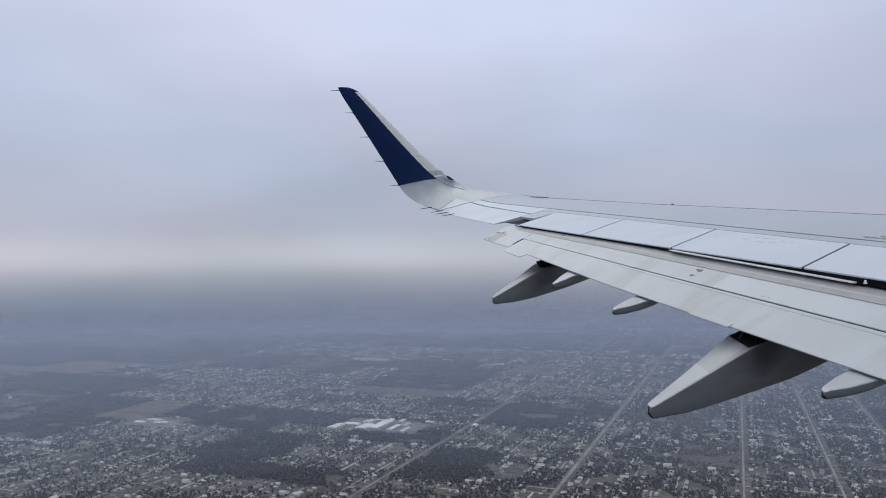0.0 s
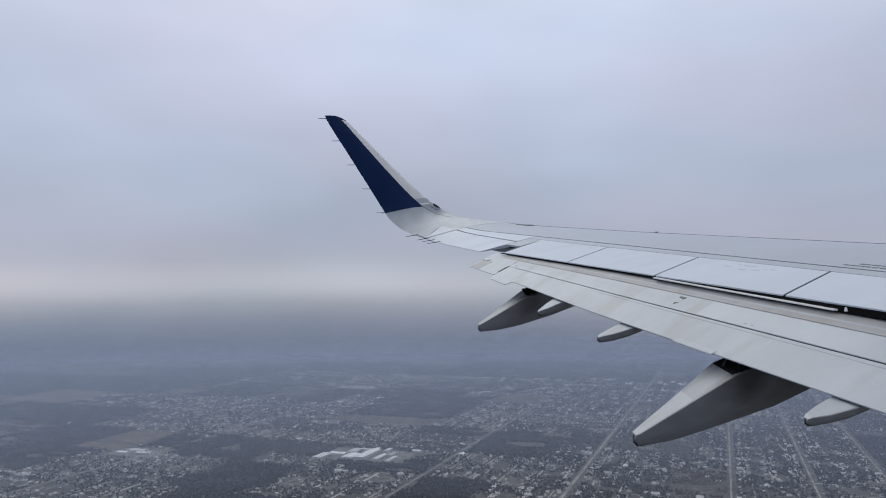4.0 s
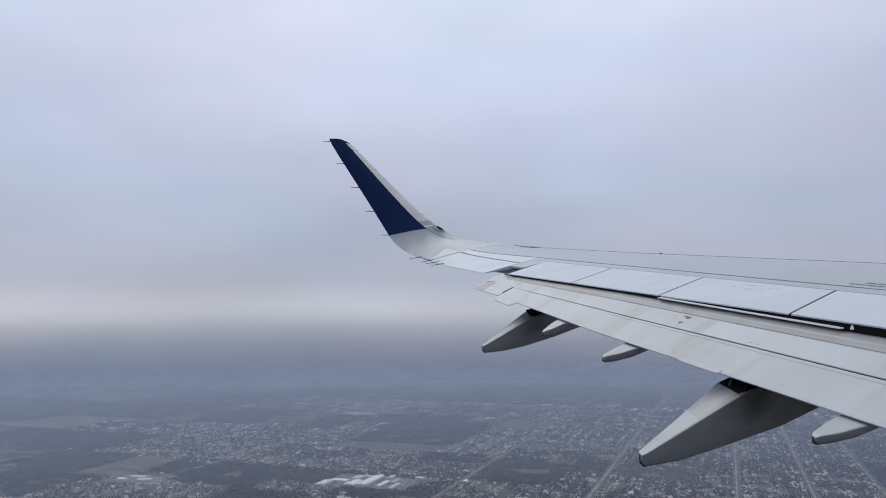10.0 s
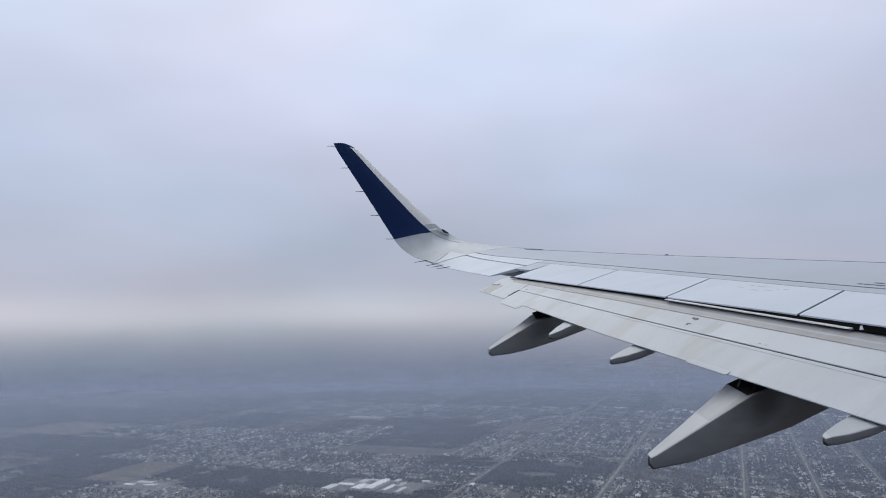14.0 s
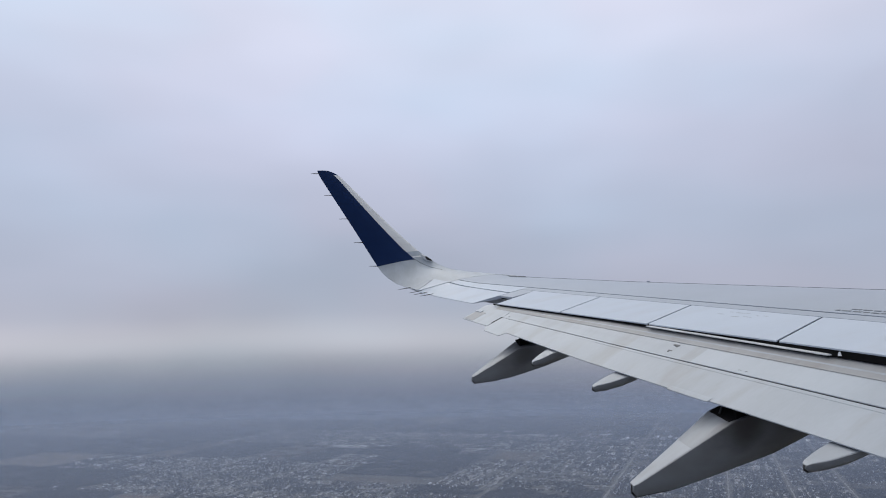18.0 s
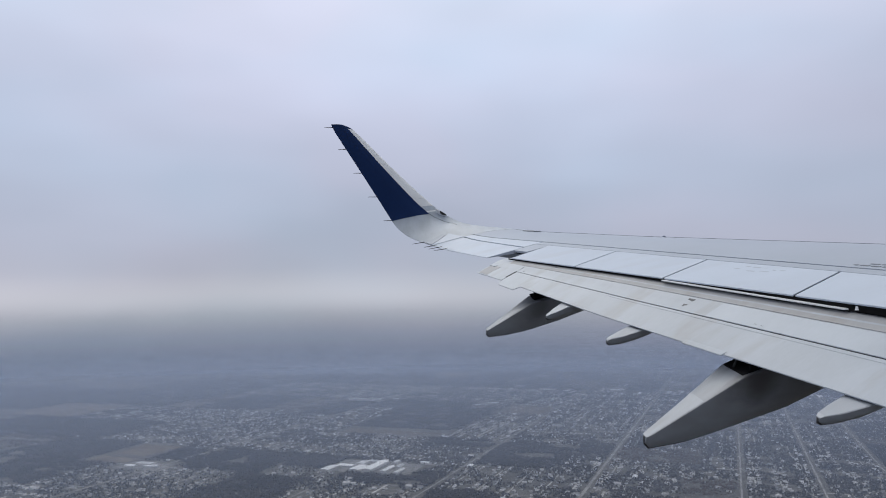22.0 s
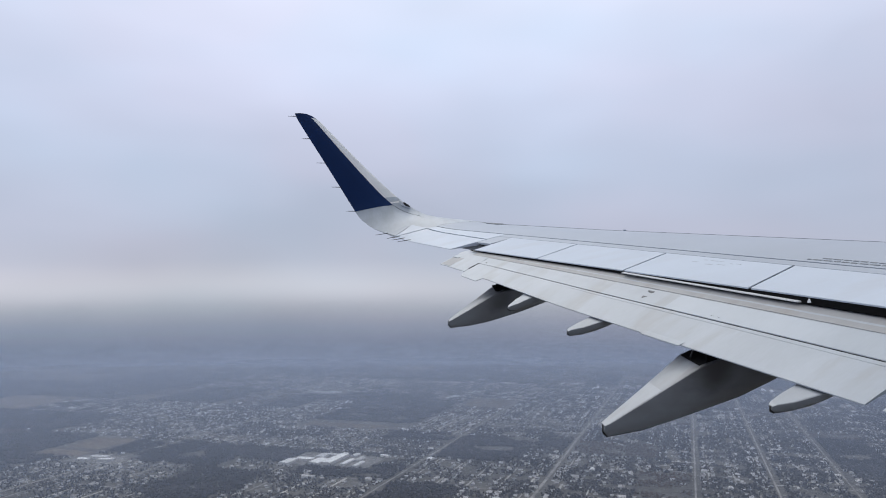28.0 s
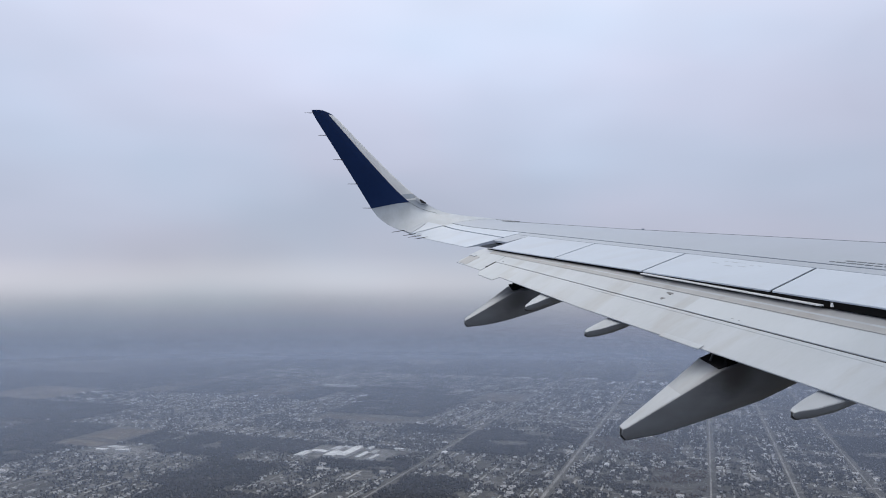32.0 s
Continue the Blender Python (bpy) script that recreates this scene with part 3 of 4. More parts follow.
def on_curve(points, i):
    """A point on the smooth curve through the rows of a list, at a fractional row."""
    j = int(i)
    f = i - j
    if f < 1e-6:
        return Vector(points[j])
    a, b, c, d = (Vector(points[min(max(k, 0), len(points) - 1)]) for k in (j - 1, j, j + 1, j + 2))
    return 0.5 * (2 * b + (c - a) * f + (2 * a - 5 * b + 4 * c - d) * f * f + (3 * b - a - 3 * c + d) * f ** 3)


def winglet_ring(i, f0, f1, n=8, grow=0.0):
    """Both skins of the winglet between two fractions of the chord, counted from the trailing edge."""
    if i == 0:                    # where it grows out of the wing
        back, c = ail_te(TIP), chord(TIP)
        ts = [back + (0.69 * c - back) * (f0 + (f1 - f0) * m / n) for m in range(n + 1)]
        top = [Vector(upper(TIP, t)) + Vector((0, 0.004, 0.003 - max(0.0, t - 0.6 * c) * 0.4)) for t in ts]
        low = [p - Vector((0, 0, 0.012 + 0.10 * math.sin(3.14 * m / n))) for m, p in enumerate(top)]
        return top + low[::-1]
    a, b = on_curve(TE_W, i), on_curve(LE_W, i)
    along = (on_curve(TE_W, min(i + 1, len(TE_W) - 1)) - on_curve(TE_W, max(i - 1, 0))).normalized()
    ch = b - a
    nrm = along.cross(ch).normalized()
    if nrm.y > 0 and i > 2 or nrm.z < 0 and i <= 2:
        nrm = -nrm
    c = ch.length
    top, low = [], []
    for m in range(n + 1):
        f = f0 + (f1 - f0) * m / n
        u = 1 - f
        d = c * 0.045 * (2.6 * math.sqrt(max(u, 0)) * (1 - u) + 0.02) + grow
        p = a + ch * f
        base = p
        top.append(base + nrm * (d + 0.03 * c * (1 - abs(2 * f - 1))))
        low.append(base - nrm * d)
    return top + low[::-1]


winglet = part("winglet", loft([winglet_ring(i, 0.0, 1.0, 12) for i in (0, 1, 1.5, 2, 2.2, 2.4, 2.6, 2.8, 3)], caps=False), FOOT, wing, "white curved foot of the winglet", smooth=True)
inner, beyond = winglet_ring(0, 0.004, 0.315, 6), winglet_ring(1, 0.004, 0.315, 6)


def foot_plate(name, k0, k1, mat, label, first=0, last=6, proud=0.006):
    """A thin plate on the top of the winglet's foot; k0 and k1 give, at its rear and its front, how far out it begins and ends."""
    rings = []
    for m in (0.0, 0.5, 1.0):
        line = []
        for j in range(first, last + 1):
            f = j / 6
            k = (k0[0] + (k0[1] - k0[0]) * f) * (1 - m) + (k1[0] + (k1[1] - k1[0]) * f) * m
            line.append(inner[j].lerp(beyond[j], k) + Vector((0, -0.002, proud)))
        rings.append(line + [p - Vector((0, 0, proud + 0.004)) for p in line[::-1]])
    part(name, loft(rings), mat, wing, label)


foot_plate("aileron_end", (0.0, 0.0), (0.03, 0.55), WHITE, "white outer end of the aileron")
foot_plate("end_patch", (0.035, 0.56), (0.3, 0.68), SKIN, "grey worn patch beyond the aileron", 0, 5, 0.012)
foot = [winglet_ring(2.97 - 0.09 * (k if k < 11 else 21 - k) / 10, 0.0, 0.725, 10, 0.006)[k] for k in range(22)]
part("blue_panel", loft([foot] + [winglet_ring(i, 0.0, 0.725, 10, 0.003 if i == 3 else 0.0) for i in (3, 3.5, 4, 4.5, 5, 5.5, 6, 6.5, 7, 7.3, 7.6, 8)]), NAVY, winglet, "navy blue painted winglet panel", smooth=True)
part("leading_edge", loft([winglet_ring(i, 0.727, 1.0, 8) for i in (4, 4.5, 5, 5.5, 6, 6.4, 6.75)]), PALE, winglet, "bare pale leading edge of the winglet", smooth=True)
for lo, hi, mat in ((3.0, 3.08, PALE), (3.085, 3.33, FOOT), (3.335, 3.7, PALE), (3.705, 3.995, PALE)):
    part("leading_edge_panel", loft([winglet_ring(i, 0.727, 1.0, 8) for i in (lo, (lo + hi) / 2, hi)]), mat, winglet, "worn grey leading edge panel" if mat == FOOT else "", smooth=True)
part("panel_seam", loft([winglet_ring(i, 0.7235, 0.7295, 1, 0.006) for i in (1.5, 1.75, 2, 2.2, 2.4, 2.6, 2.8, 2.88)]), STENCIL, winglet, smooth=True)
part("tip_cap", loft([winglet_ring(i, 0.727, 1.0, 8) for i in (6.752, 7, 7.3, 7.6, 8)]), NAVY, winglet, smooth=True)


def wick(p, length, drop=0.0):
    part("static_wick", rod(p, (p[0] - length, p[1] + 0.02, p[2] - drop), 0.009, 0.004), WICK, wing)


for f in (0.0, 0.245, 0.495, 0.75, 0.99):
    a, b = Vector(TE_W[3]), Vector(TE_W[7])
    wick(a.lerp(b, f) + Vector((0.03, 0, 0.0)), 0.2)
for y in (13.85, 13.55, 14.12, 14.4):
    x, _, z = upper(min(y, 14.2), ail_te(y)) if y < 14.2 else (TE_W[0][0] - 0.65 * (y - 14.2), 0, TE_W[0][2] + 0.36 * (y - 14.2))
    wick((x + 0.06, y, z + 0.02), 0.24, 0.04)

# navigation light in the winglet's root
light = part("position_light", hull_body([(1.17, 15.11, 1.735, 1.70, 0.015), (1.21, 15.1, 1.722, 1.64, 0.04), (1.28, 15.1, 1.68, 1.59, 0.04), (1.42, 15.11, 1.595, 1.56, 0.015)], 0.6, 0.5), PALE, winglet, "white position light housing", smooth=True)
part("lens", hull_body([(1.26, 15.056, 1.685, 1.65, 0.012), (1.30, 15.056, 1.668, 1.61, 0.016), (1.39, 15.07, 1.61, 1.59, 0.01)], 0.8, 0.4), GREASE, light, "dark lamp glass", smooth=True)

# ---- fuselage ----
CY, CZ, RO = -1.80, -0.45, 1.97
ARC = [(360 * i / 40) for i in range(40)]
ARC = sorted(set(ARC) - {9.0, 18.0} | {4.5, 20.5})
XS = [-9, -6, -3, -1.2, -0.17, 0.19, 1.4, 3, 5, 7, 9, 12, 15]
bm = bmesh.new()


def tube(r):
    return [[bm.verts.new((x, CY + r * math.cos(radians(a)), CZ + r * math.sin(radians(a)))) for a in ARC] for x in XS]


skin, lining = tube(RO), tube(RO - 0.09)
for i in range(len(XS) - 1):
    for k in range(len(ARC)):
        j = (k + 1) % len(ARC)
        if XS[i] == -0.17 and ARC[k] == 4.5:
            for p, q in (((i, k), (i + 1, k)), ((i + 1, k), (i + 1, j)), ((i + 1, j), (i, j)), ((i, j), (i, k))):
                bm.faces.new((skin[p[0]][p[1]], skin[q[0]][q[1]], lining[q[0]][q[1]], lining[p[0]][p[1]]))
            continue
        bm.faces.new((skin[i][k], skin[i + 1][k], skin[i + 1][j], skin[i][j]))
        bm.faces.new((lining[i][k], lining[i][j], lining[i + 1][j], lining[i + 1][k]))
for end in (0, -1):
    bm.faces.new(lining[end])
    bm.faces.new(skin[end])
hull = part("fuselage_wall", bm, WHITE, smooth=True)
hull.matrix_world = lift @ BANK
tagged(hull, "plain white airliner fuselage wall with a window opening", "fuselage", kind="structure")

# ---- ground ----
GROUND = material("winter_ground", (0.09, 0.086, 0.08), 0.95, grain=0.45, grain_scale=0.06, stain=0.3, stain_scale=0.005, spec=0.1)
WOODS = material("bare_winter_woods", (0.052, 0.049, 0.051), 1.0, each=0.28, island=True, grain=0.25, grain_scale=0.012, stain=0.2, stain_scale=0.003, spec=0.0)
FIELD = material("dry_field", (0.125, 0.104, 0.085), 1.0, grain=0.2, grain_scale=0.05, stain=0.3, stain_scale=0.008, spec=0.05, each=0.3)
ROAD = material("pale_road", (0.215, 0.208, 0.2), 0.9, grain=0.35, grain_scale=0.02, spec=0.1, each=0.15)
LANE = material("grey_lane", (0.3, 0.293, 0.282), 0.9, grain=0.2, grain_scale=0.02, spec=0.1, each=0.3, island=True)
SCRUB = material("brown_scrub", (0.088, 0.068, 0.058), 1.0, each=0.3, island=True, grain=0.3, grain_scale=0.012, stain=0.25, stain_scale=0.004, spec=0.0)
HOUSE = material("house_siding", (0.7, 0.69, 0.68), 0.8, each=0.4, island=True, spec=0.1)
SHINGLE = material("asphalt_shingle", (0.32, 0.315, 0.318), 0.9, each=0.8, island=True, spec=0.1)
SHED = material("white_metal_roof", (0.56, 0.57, 0.59), 0.5, each=0.4, spec=0.2)
YARD = material("paved_yard", (0.135, 0.133, 0.13), 0.9, grain=0.4, grain_scale=0.06, stain=0.3, stain_scale=0.012, each=0.2)

bm = bmesh.new()
vs = []
R = 5600.0
n = 48
c = bm.verts.new((0, 0, 0))
for i in range(n):
    vs.append(bm.verts.new((R * math.cos(6.28318 * i / n), R * math.sin(6.28318 * i / n), 0)))
for i in range(n):
    bm.faces.new((c, vs[i], vs[(i + 1) % n]))
tagged(part("ground", bm, GROUND), "flat grey-brown winter plain far below", "ground", kind="structure")

GRID = radians(-25.5)               # streets run this far to the right of straight out
GU = Vector((math.cos(GRID), math.sin(GRID)))     # across the streets
GV = Vector((-math.sin(GRID), math.cos(GRID)))    # along the streets
rng = random.Random(7)


def grid(u, v):
    return GU.x * u + GV.x * v, GU.y * u + GV.y * v


def in_view(x, y, margin=0.0):
    d = math.hypot(x, y)
    return 1150 < d < 5050 and y > 0 and -0.62 - margin < x / y - 0.09 < 0.78 + margin


def strip(u0, v0, u1, v1, width, z, name="road", label="pale grey straight suburban street", mat=None):
    a, b = Vector((u0, v0)), Vector((u1, v1))
    s = Vector((-(b - a).y, (b - a).x)).normalized() * width / 2
    bm = bmesh.new()
    bm.faces.new([bm.verts.new((*grid(*p), z)) for p in (a - s, a + s, b + s, b - s)])
    tagged(part(name, bm, mat or ROAD), label, "road", kind="structure")


AVENUES = [1020, 1250, 1480, 1760, 2050, 2420, 2800, 3300, 3900, 4450, 4950]
for v in AVENUES[1:9]:
    strip(-3300, v, 2600, v, 4.2, 0.5, label="pale grey avenue across the suburb")
HIGHWAYS = (-1520, -700, -335, 15, 197, 367)
for u, w in zip(HIGHWAYS, (8, 5, 8, 4.5, 5, 4.5)):
    strip(u - 6, 900, u + 6, 4950, w, 0.6, label="wide pale highway through the suburb" if w > 7 else "straight pale main road through the suburb")

# the halls' yards, kept clear of everything else: centre and half sizes in grid directions
CLEAR = [(-930, 1935, 128, 80), (-1560, 1760, 90, 60), (-1630, 3260, 110, 60)]


def clear(u, v):
    return all(abs(u - cu) > au or abs(v - cv) > av for cu, cv, au, av in CLEAR) and min(abs(u - h) for h in HIGHWAYS) > 11


# lots: suburb in the middle and towards the wing, woods and fields to the sides and far out
def built_up(u, v):
    far = max(0.0, v - 3700) / 260
    side = max(0.0, -1750 - u) / 700
    near = max(0.0, 1500 - v) / 420
    return 0.53 + 1.1 * noise.noise((u * 0.0012, v * 0.0018, 4.2)) + (0.25 if u > -700 and v < 3800 else 0.0) - far - 0.5 * side - (0.14 * near if u < -700 else 0)


lots = {"wood": [], "field": [], "suburb": [], "scrub": []}
for v0, v1 in zip(AVENUES, AVENUES[1:]):
    u = -3900 + rng.uniform(0, 200)
    while u < 1900:
        du = rng.uniform(150, 400)
        u1 = u + du
        for h in HIGHWAYS:        # a lot ends at a highway
            if u + 60 < h < u1 + 40:
                u1 = h
        cuts = [v0, v1] if rng.random() < 0.35 else [v0, v0 + (v1 - v0) * rng.uniform(0.3, 0.7), v1]
        for a, b in zip(cuts, cuts[1:]):
            s = built_up((u + u1) / 2, (a + b) / 2) + rng.gauss(0, 0.17)
            kind = "suburb" if s > 0.16 else rng.choices(("wood", "field", "scrub"), (0.54, 0.1, 0.36))[0]
            if kind == "suburb" and rng.random() < 0.13:
                kind = rng.choice(("field", "wood", "wood", "scrub", "scrub"))
            lots[kind].append((u, a, u1, b))
        u = u1

for u0, v0, u1, v1 in lots["field"]:
    inset = rng.uniform(5, 22)
    e0, e1 = rng.uniform(0, 0.4) * (v1 - v0), rng.uniform(0, 0.3) * (u1 - u0)
    corners = [(u0 + inset, v0 + inset), (u1 - inset - e1, v0 + inset), (u1 - inset, v1 - inset - e0), (u0 + inset, v1 - inset)]
    pts = []
    for (pu, pv), (qu, qv) in zip(corners, corners[1:] + corners[:1]):
        for k in range(6):
            x, y = grid(pu + (qu - pu) * k / 6 + rng.gauss(0, 4), pv + (qv - pv) * k / 6 + rng.gauss(0, 4))
            pts.append((x, y, 0.25))
    if in_view(pts[0][0], pts[0][1], 0.1):
        bm = bmesh.new()
        bm.faces.new([bm.verts.new(p) for p in pts])
        tagged(part("field", bm, FIELD), "dry brown open field between houses and woods", "field", kind="structure")

# streets and houses
spots, verts, faces = [], [], []


def lane(u0, v0, u1, v1, half):
    """A street in pieces, so that its tone changes along the way."""
    length = math.hypot(u1 - u0, v1 - v0)
    k = max(1, round(length / 90))
    s = Vector((-(v1 - v0), u1 - u0)).normalized() * half
    for i in range(k):
        a = (u0 + (u1 - u0) * i / k, v0 + (v1 - v0) * i / k)
        b = (u0 + (u1 - u0) * (i + 1) / k, v0 + (v1 - v0) * (i + 1) / k)
        if not in_view(*grid(*a), 0.03):
            continue
        o = len(verts)
        verts.extend((*grid(*p), 0.3) for p in ((a[0] - s.x, a[1] - s.y), (a[0] + s.x, a[1] + s.y), (b[0] + s.x, b[1] + s.y), (b[0] - s.x, b[1] - s.y)))
        faces.append((o, o + 1, o + 2, o + 3))


def settle(u, v, turn, keep):
    if rng.random() < keep and clear(u, v):
        x, y = grid(u, v)
        if in_view(x, y):
            spots.append((x, y, GRID + turn + (1.5708 if rng.random() < 0.12 else 0) + rng.gauss(0, 0.05), rng.uniform(0.65, 1.15) * (1.7 if rng.random() < 0.04 else 1)))


for u0, v0, u1, v1 in lots["suburb"]:
    gap = rng.uniform(58, 84)
    keep = rng.uniform(0.55, 0.95)
    across = rng.random() < 0.22                   # streets at right angles to the rest
    a0, a1, b0, b1 = (v0, v1, u0, u1) if across else (u0, u1, v0, v1)
    count = max(1, round((a1 - a0) / gap))
    gap = (a1 - a0) / count
    bend = rng.choice((0, 0, 0, 0, 6))
    for i in range(count):
        a = a0 + gap * (i + 0.5)
        steps = max(1, round((b1 - b0) / 16.5))
        wide = rng.choice((1.8, 2.2, 2.6, 3.4))
        for j in range(steps):
            b = b0 + (b1 - b0) * (j + 0.5) / steps
            w = bend * math.sin(b * 0.03)
            for sign in (-1, 1):
                q, r = a + w + sign * (gap * 0.5 - 15 + rng.gauss(0, 1.5)) * rng.choice((0.62, 0.62, 1)), b + rng.gauss(0, 1.6)
                settle(*((r, q) if across else (q, r)), 1.5708 if across else 0.0, keep)
        ends = (b0, a, b1, a) if across else (a, b0, a, b1)
        lane(*ends, wide)
for kind in ("scrub", "wood"):                     # a few lone farms and yards
    for u0, v0, u1, v1 in lots[kind]:
        for _ in range(rng.choice((0, 0, 1, 3)) if kind == "wood" else rng.choice((2, 5, 9))):
            settle(rng.uniform(u0, u1), rng.choice((v0 + 18, v1 - 18)) + rng.gauss(0, 4), 0.0, 1.0)
LANES = (verts, faces)
spots.sort(key=lambda s: s[0] ** 2 + s[1] ** 2)


def house_shape(w, d, h, r):
    wall = [(-w, -d, 0), (w, -d, 0), (w, d, 0), (-w, d, 0), (-w, -d, h), (w, -d, h), (w, d, h), (-w, d, h), (-w, 0, h + r * 0.94), (w, 0, h + r * 0.94)]
    wf = [(0, 1, 5, 4), (2, 3, 7, 6), (1, 2, 6, 9, 5), (3, 0, 4, 8, 7)]
    e = 0.5
    roof = [(-w - e, -d - e, h - 0.3), (w + e, -d - e, h - 0.3), (w + e, d + e, h - 0.3), (-w - e, d + e, h - 0.3), (-w - e, 0, h + r), (w + e, 0, h + r)]
    rf = [(0, 1, 5, 4), (2, 3, 4, 5), (1, 2, 5), (3, 0, 4)]
    return wall, wf, roof, rf


def raw(name, verts, faces, mat):
    me = bpy.data.meshes.new(name)
    me.from_pydata(verts, [], faces)
    me.materials.append(mat)
    return new(name, me)


tagged(raw("lane_network", *LANES, LANE), "narrow pale streets between rows of houses", "lanes", kind="stuff")
NEAR = 260
wall, wf, roof, rf = house_shape(4.4, 3.1, 2.8, 1.7)
house = new("house")
w_ob, r_ob = raw("wall", wall, wf, HOUSE), raw("roof", roof, rf, SHINGLE)
w_ob.parent = r_ob.parent = house
tagged(house, "small pale suburban house with a grey gabled roof", "house", group="suburban houses")
for i, (x, y, a, s) in enumerate(spots[:NEAR]):
    m = Matrix.Translation((x, y, 0)) @ Matrix.Rotation(a, 4, "Z")
    if i == 0:
        house.matrix_world = m
    else:
        copy_thing(house, m)
for name, base, fs, mat, label in (("house_walls", wall, wf, HOUSE, "pale walls of many distant suburban houses"), ("house_roofs", roof, rf, SHINGLE, "grey gabled roofs of many distant suburban houses")):
    verts, faces = [], []
    for x, y, a, s in spots[NEAR:]:
        o, ca, sa = len(verts), math.cos(a) * s, math.sin(a) * s
        verts += [(x + ca * p[0] - sa * p[1], y + sa * p[0] + ca * p[1], p[2] * s) for p in base]
        faces += [tuple(o + i for i in f) for f in fs]
    tagged(raw(name, verts, faces, mat), label, "houses", kind="stuff")

# woods and garden trees: bare crowns
verts, faces = [], []


def crown(x, y, r, h):
    o = len(verts)
    a0 = rng.uniform(0, 6.28)
    for k in range(5):
        a = a0 + k * 1.2566
        rr = r * rng.uniform(0.7, 1.15)
        verts.append((x + rr * math.cos(a), y + rr * math.sin(a), h * rng.uniform(0.5, 0.75)))
    verts.append((x + rng.uniform(-1, 1), y + rng.uniform(-1, 1), h * rng.uniform(0.9, 1.05)))
    verts.append((x, y, 0))
    for k in range(5):
        j = (k + 1) % 5
        faces.append((o + k, o + j, o + 5))
        faces.append((o + j, o + k, o + 6))


def grow(u, v, r0, r1, h0=5.0, h1=9.5):
    x, y = grid(u, v)
    if in_view(x, y) and clear(u, v):
        crown(x, y, rng.uniform(r0, r1), rng.uniform(h0, h1))


for u0, v0, u1, v1 in lots["wood"]:
    far = v0 > 3200
    for _ in range(int((u1 - u0) * (v1 - v0) / (75 if far else 36))):
        u, v = rng.uniform(u0 - 4, u1 + 4), rng.uniform(v0 - 4, v1 + 4)
        edge = min(u - u0, u1 - u, v - v0, v1 - v)
        if edge > 26 * noise.noise((u * 0.02, v * 0.02, 1.7)) + 3 and noise.noise((u * 0.009, v * 0.013, 5.5)) > -0.42:
            grow(u, v, *((3.6, 6.4) if far else (2.6, 4.6)))
for u0, v0, u1, v1 in lots["suburb"]:              # garden trees, thicker in some lots
    share = rng.choice((40, 52, 70)) if u0 > -650 else rng.choice((60, 80, 110, 170))
    for _ in range(int((u1 - u0) * (v1 - v0) / share)):
        u, v = rng.uniform(u0, u1), rng.uniform(v0, v1)
        if noise.noise((u * 0.012, v * 0.012, 3.1)) > -0.2:
            grow(u, v, 1.7, 3.8, 3.2, 6.8)
tagged(raw("woodland", verts, faces, WOODS), "dark bare winter woods and garden trees", "woodland", kind="stuff")
verts, faces = [], []
for u0, v0, u1, v1 in lots["scrub"]:
    for _ in range(int((u1 - u0) * (v1 - v0) / 55)):
        u, v = rng.uniform(u0, u1), rng.uniform(v0, v1)
        if noise.noise((u * 0.012, v * 0.018, 8.8)) > -0.12:
            grow(u, v, 2.0, 3.8, 2.5, 6.0)
tagged(raw("scrub", verts, faces, SCRUB), "low brown winter scrub on open lots", "scrub", kind="stuff")


# large low buildings
def hall(x, y, w, d, h, a, mat_roof=SHED, label="long low industrial hall with a white flat roof"):
    base = new("industrial_hall")
    base.matrix_world = Matrix.Translation((x, y, 0)) @ Matrix.Rotation(a, 4, "Z")
    part("wall", box(-w / 2, -d / 2, 0, w / 2, d / 2, h), HOUSE, base)
    bm = loft([[(-w / 2 - 0.3, -d / 2 - 0.3, h), (w / 2 + 0.3, -d / 2 - 0.3, h), (w / 2 + 0.3, d / 2 + 0.3, h), (-w / 2 - 0.3, d / 2 + 0.3, h)],
               [(-w / 2, -d * 0.02, h + 1.8), (w / 2, -d * 0.02, h + 1.8), (w / 2, d * 0.02, h + 1.8), (-w / 2, d * 0.02, h + 1.8)]])
    part("roof", bm, mat_roof, base)
    tagged(base, label, "hall", group="industrial halls")
    return base


# the works beside the highway: place in grid directions, length, depth, height, turn
for u, v, w, d, h, turn in ((-930, 1935, 122, 26, 8, 1.57), (-965, 1900, 60, 30, 6, 1.57), (-985, 1965, 48, 24, 6, 1.57), (-885, 1915, 70, 14, 5, 1.57), (-868, 1960, 44, 16, 5, 1.57),
                            (-1010, 1915, 46, 24, 7, 0), (-960, 1995, 40, 16, 5, 0), (-900, 2005, 34, 14, 5, 1.57), (-845, 1900, 60, 12, 5, 1.57), (-1040, 1870, 60, 26, 7, 1.57),
                            (-1575, 1770, 52, 24, 6, 0), (-1535, 1745, 40, 20, 6, 0.3), (-1600, 1735, 34, 18, 5, 0), (-1640, 3260, 125, 34, 8, 0), (-1575, 3285, 44, 20, 6, 0)):
    x, y = grid(u, v)
    hall(x, y, w, d, h, GRID + turn)
for u, v, w, d in ((-935, 1935, 250, 150), (-1570, 1755, 150, 90), (-1620, 3262, 190, 80)):
    bm = bmesh.new()
    bm.faces.new([bm.verts.new((*grid(u + k * w / 2, v + m * d / 2), 0.35)) for k, m in ((-1, -1), (1, -1), (1, 1), (-1, 1))])
    tagged(part("yard", bm, YARD), "grey paved yard between industrial halls", "yard", kind="structure")
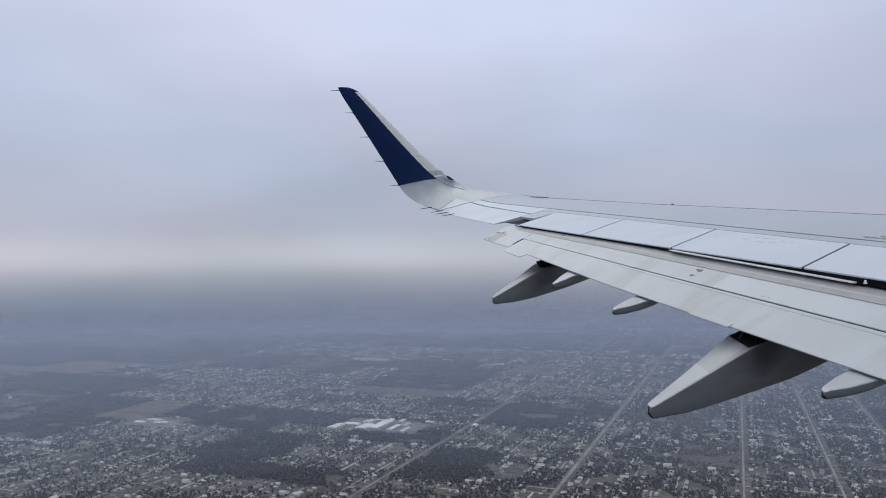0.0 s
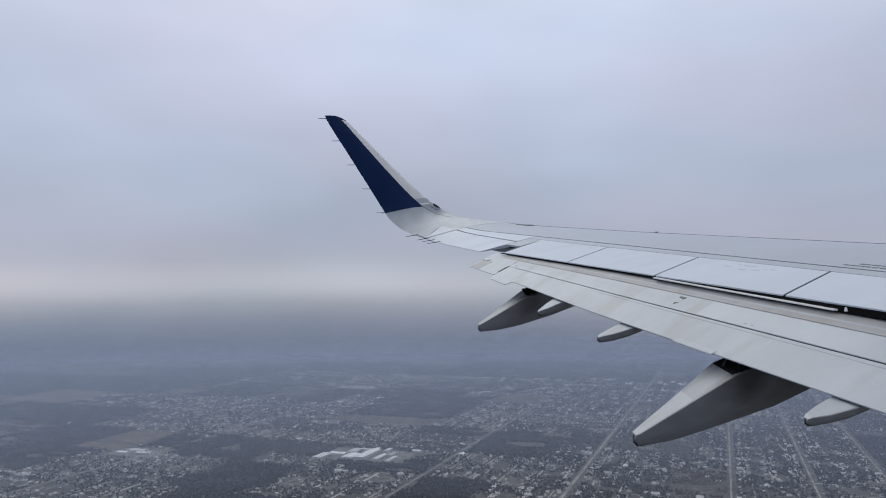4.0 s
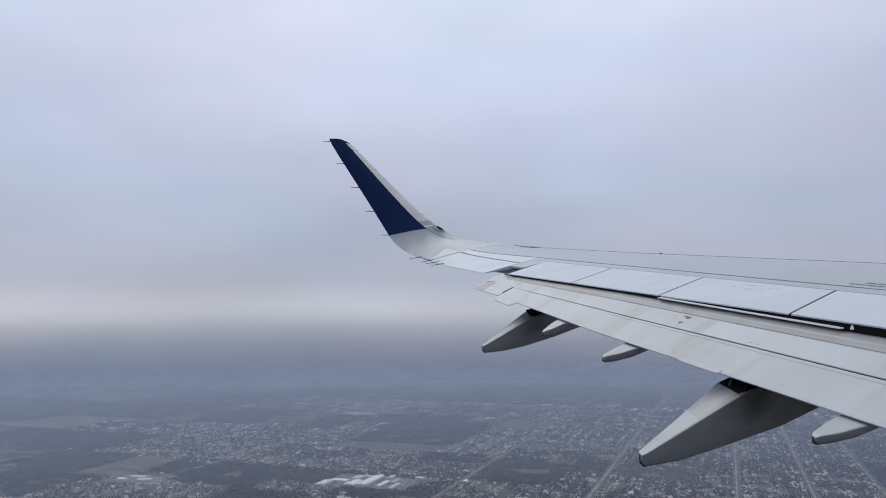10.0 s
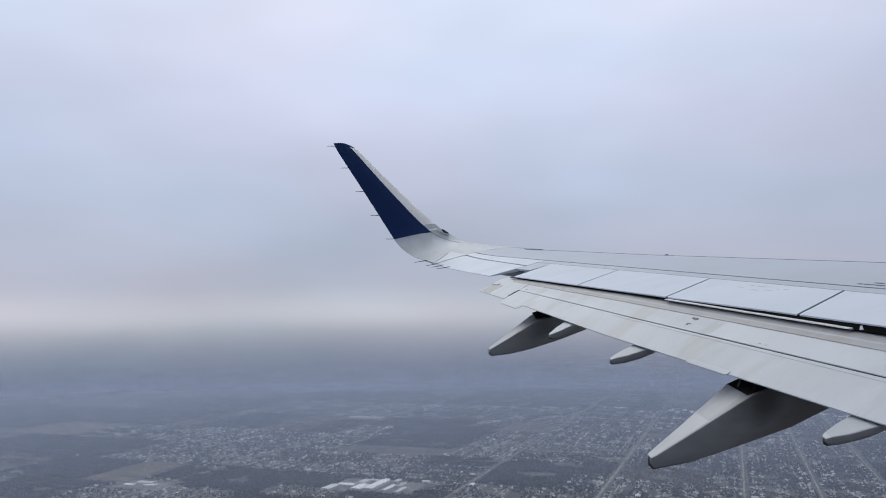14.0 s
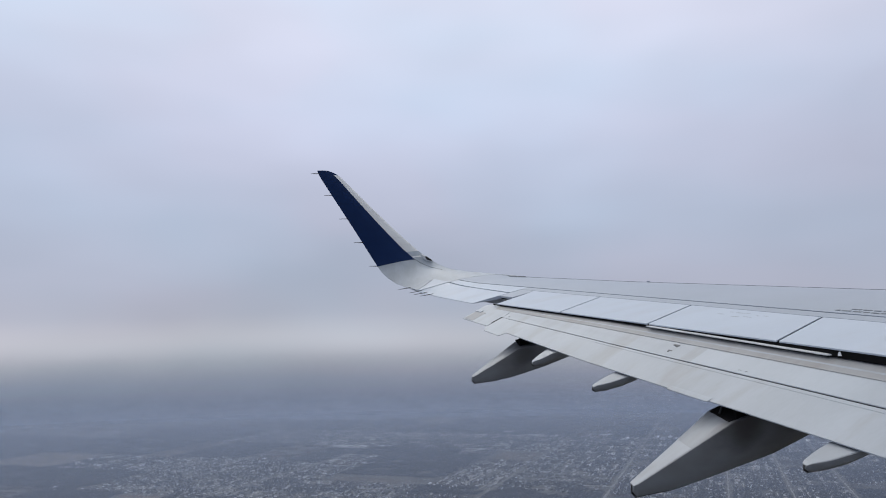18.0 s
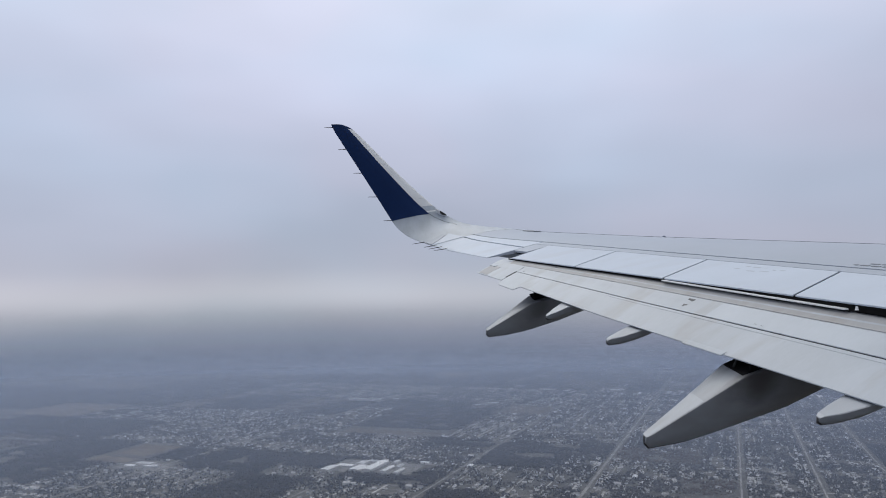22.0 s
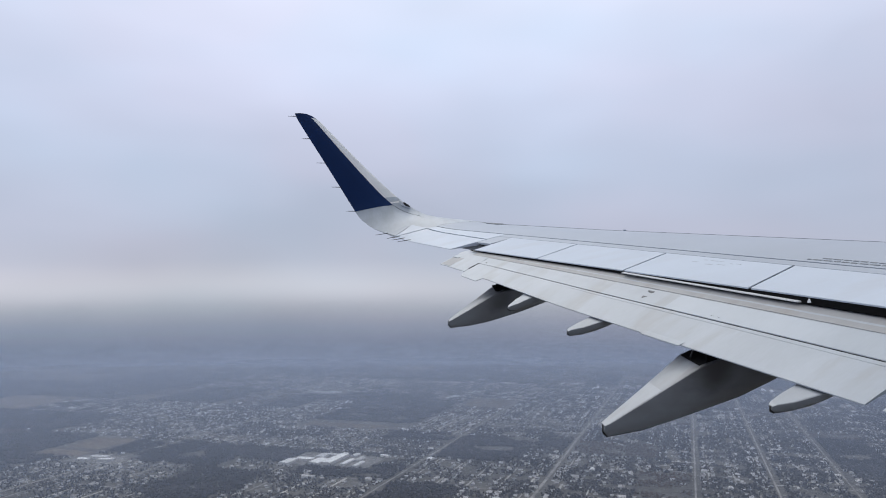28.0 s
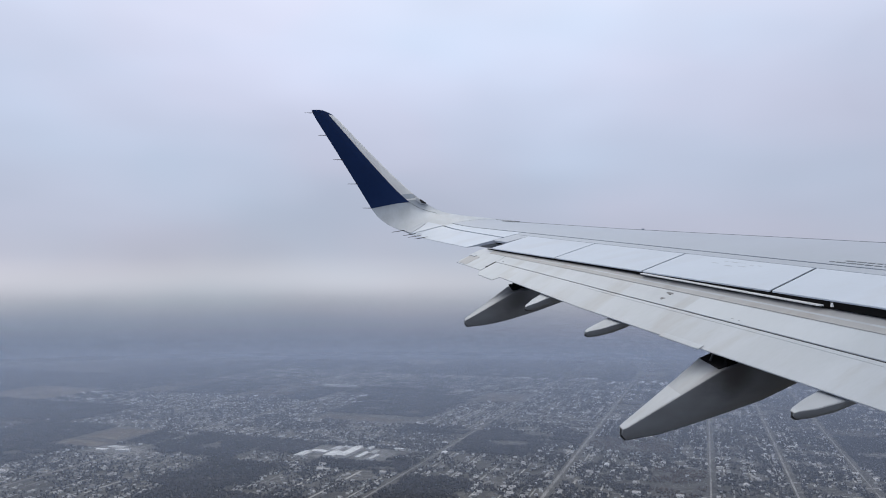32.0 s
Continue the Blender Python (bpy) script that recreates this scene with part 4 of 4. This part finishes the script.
for _ in range(40):
    v = rng.choice(AVENUES[1:8]) + rng.choice((-24, 24))
    u = rng.uniform(-2200, 700)
    x, y = grid(u, v)
    if in_view(x, y) and clear(u, v):
        hall(x, y, rng.uniform(14, 38), rng.uniform(9, 16), rng.uniform(3.5, 5), GRID + rng.choice((0, 1.5708)), label="low commercial hall with a pale flat roof")
for _ in range(44):                                # shops along the farthest avenue
    u, v = rng.uniform(-1500, 900), 3900 + rng.gauss(0, 55)
    x, y = grid(u, v)
    if in_view(x, y) and clear(u, v):
        hall(x, y, rng.uniform(20, 75), rng.uniform(12, 22), rng.uniform(4, 6), GRID + rng.choice((0, 0, 1.5708)), label="low commercial hall with a pale flat roof")

# ---- haze shells over the plain ----
def haze_material(name, density, top):
    """A see-through tint for distance haze that thins out with height."""
    m = bpy.data.materials.new(name)
    m.use_nodes = True
    nt = m.node_tree
    nt.nodes.clear()
    tc = nt.nodes.new("ShaderNodeTexCoord")
    sx = nt.nodes.new("ShaderNodeSeparateXYZ")
    nt.links.new(tc.outputs["Object"], sx.inputs[0])
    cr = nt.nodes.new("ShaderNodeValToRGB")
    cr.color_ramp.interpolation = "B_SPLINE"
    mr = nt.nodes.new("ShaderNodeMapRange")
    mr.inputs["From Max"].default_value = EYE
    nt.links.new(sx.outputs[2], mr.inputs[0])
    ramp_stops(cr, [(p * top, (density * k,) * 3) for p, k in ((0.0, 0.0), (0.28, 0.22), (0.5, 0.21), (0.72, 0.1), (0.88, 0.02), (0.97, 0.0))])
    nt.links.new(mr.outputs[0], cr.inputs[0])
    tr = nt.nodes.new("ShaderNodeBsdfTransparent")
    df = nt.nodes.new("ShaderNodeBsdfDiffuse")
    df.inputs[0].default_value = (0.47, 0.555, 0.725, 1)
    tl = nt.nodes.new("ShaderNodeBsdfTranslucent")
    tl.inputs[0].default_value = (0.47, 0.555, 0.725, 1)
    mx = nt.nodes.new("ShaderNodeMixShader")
    nt.links.new(df.outputs[0], mx.inputs[1])
    nt.links.new(tl.outputs[0], mx.inputs[2])
    my = nt.nodes.new("ShaderNodeMixShader")
    nt.links.new(cr.outputs[0], my.inputs[0])
    nt.links.new(tr.outputs[0], my.inputs[1])
    nt.links.new(mx.outputs[0], my.inputs[2])
    om = nt.nodes.new("ShaderNodeOutputMaterial")
    nt.links.new(my.outputs[0], om.inputs[0])
    return m


# distance haze painted on ring-shaped shells, tinted more strongly farther out
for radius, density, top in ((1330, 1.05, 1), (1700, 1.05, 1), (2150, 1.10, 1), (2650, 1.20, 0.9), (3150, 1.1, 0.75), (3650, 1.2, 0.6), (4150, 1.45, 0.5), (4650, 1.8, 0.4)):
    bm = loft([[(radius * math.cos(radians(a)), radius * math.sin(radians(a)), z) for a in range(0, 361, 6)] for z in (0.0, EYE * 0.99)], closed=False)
    ob = part("haze_shell", bm, haze_material("haze_tint", density, top), smooth=True)
    tagged(ob, "see-through blue-grey shell painting distance haze over the plain", "mist", kind="structure")
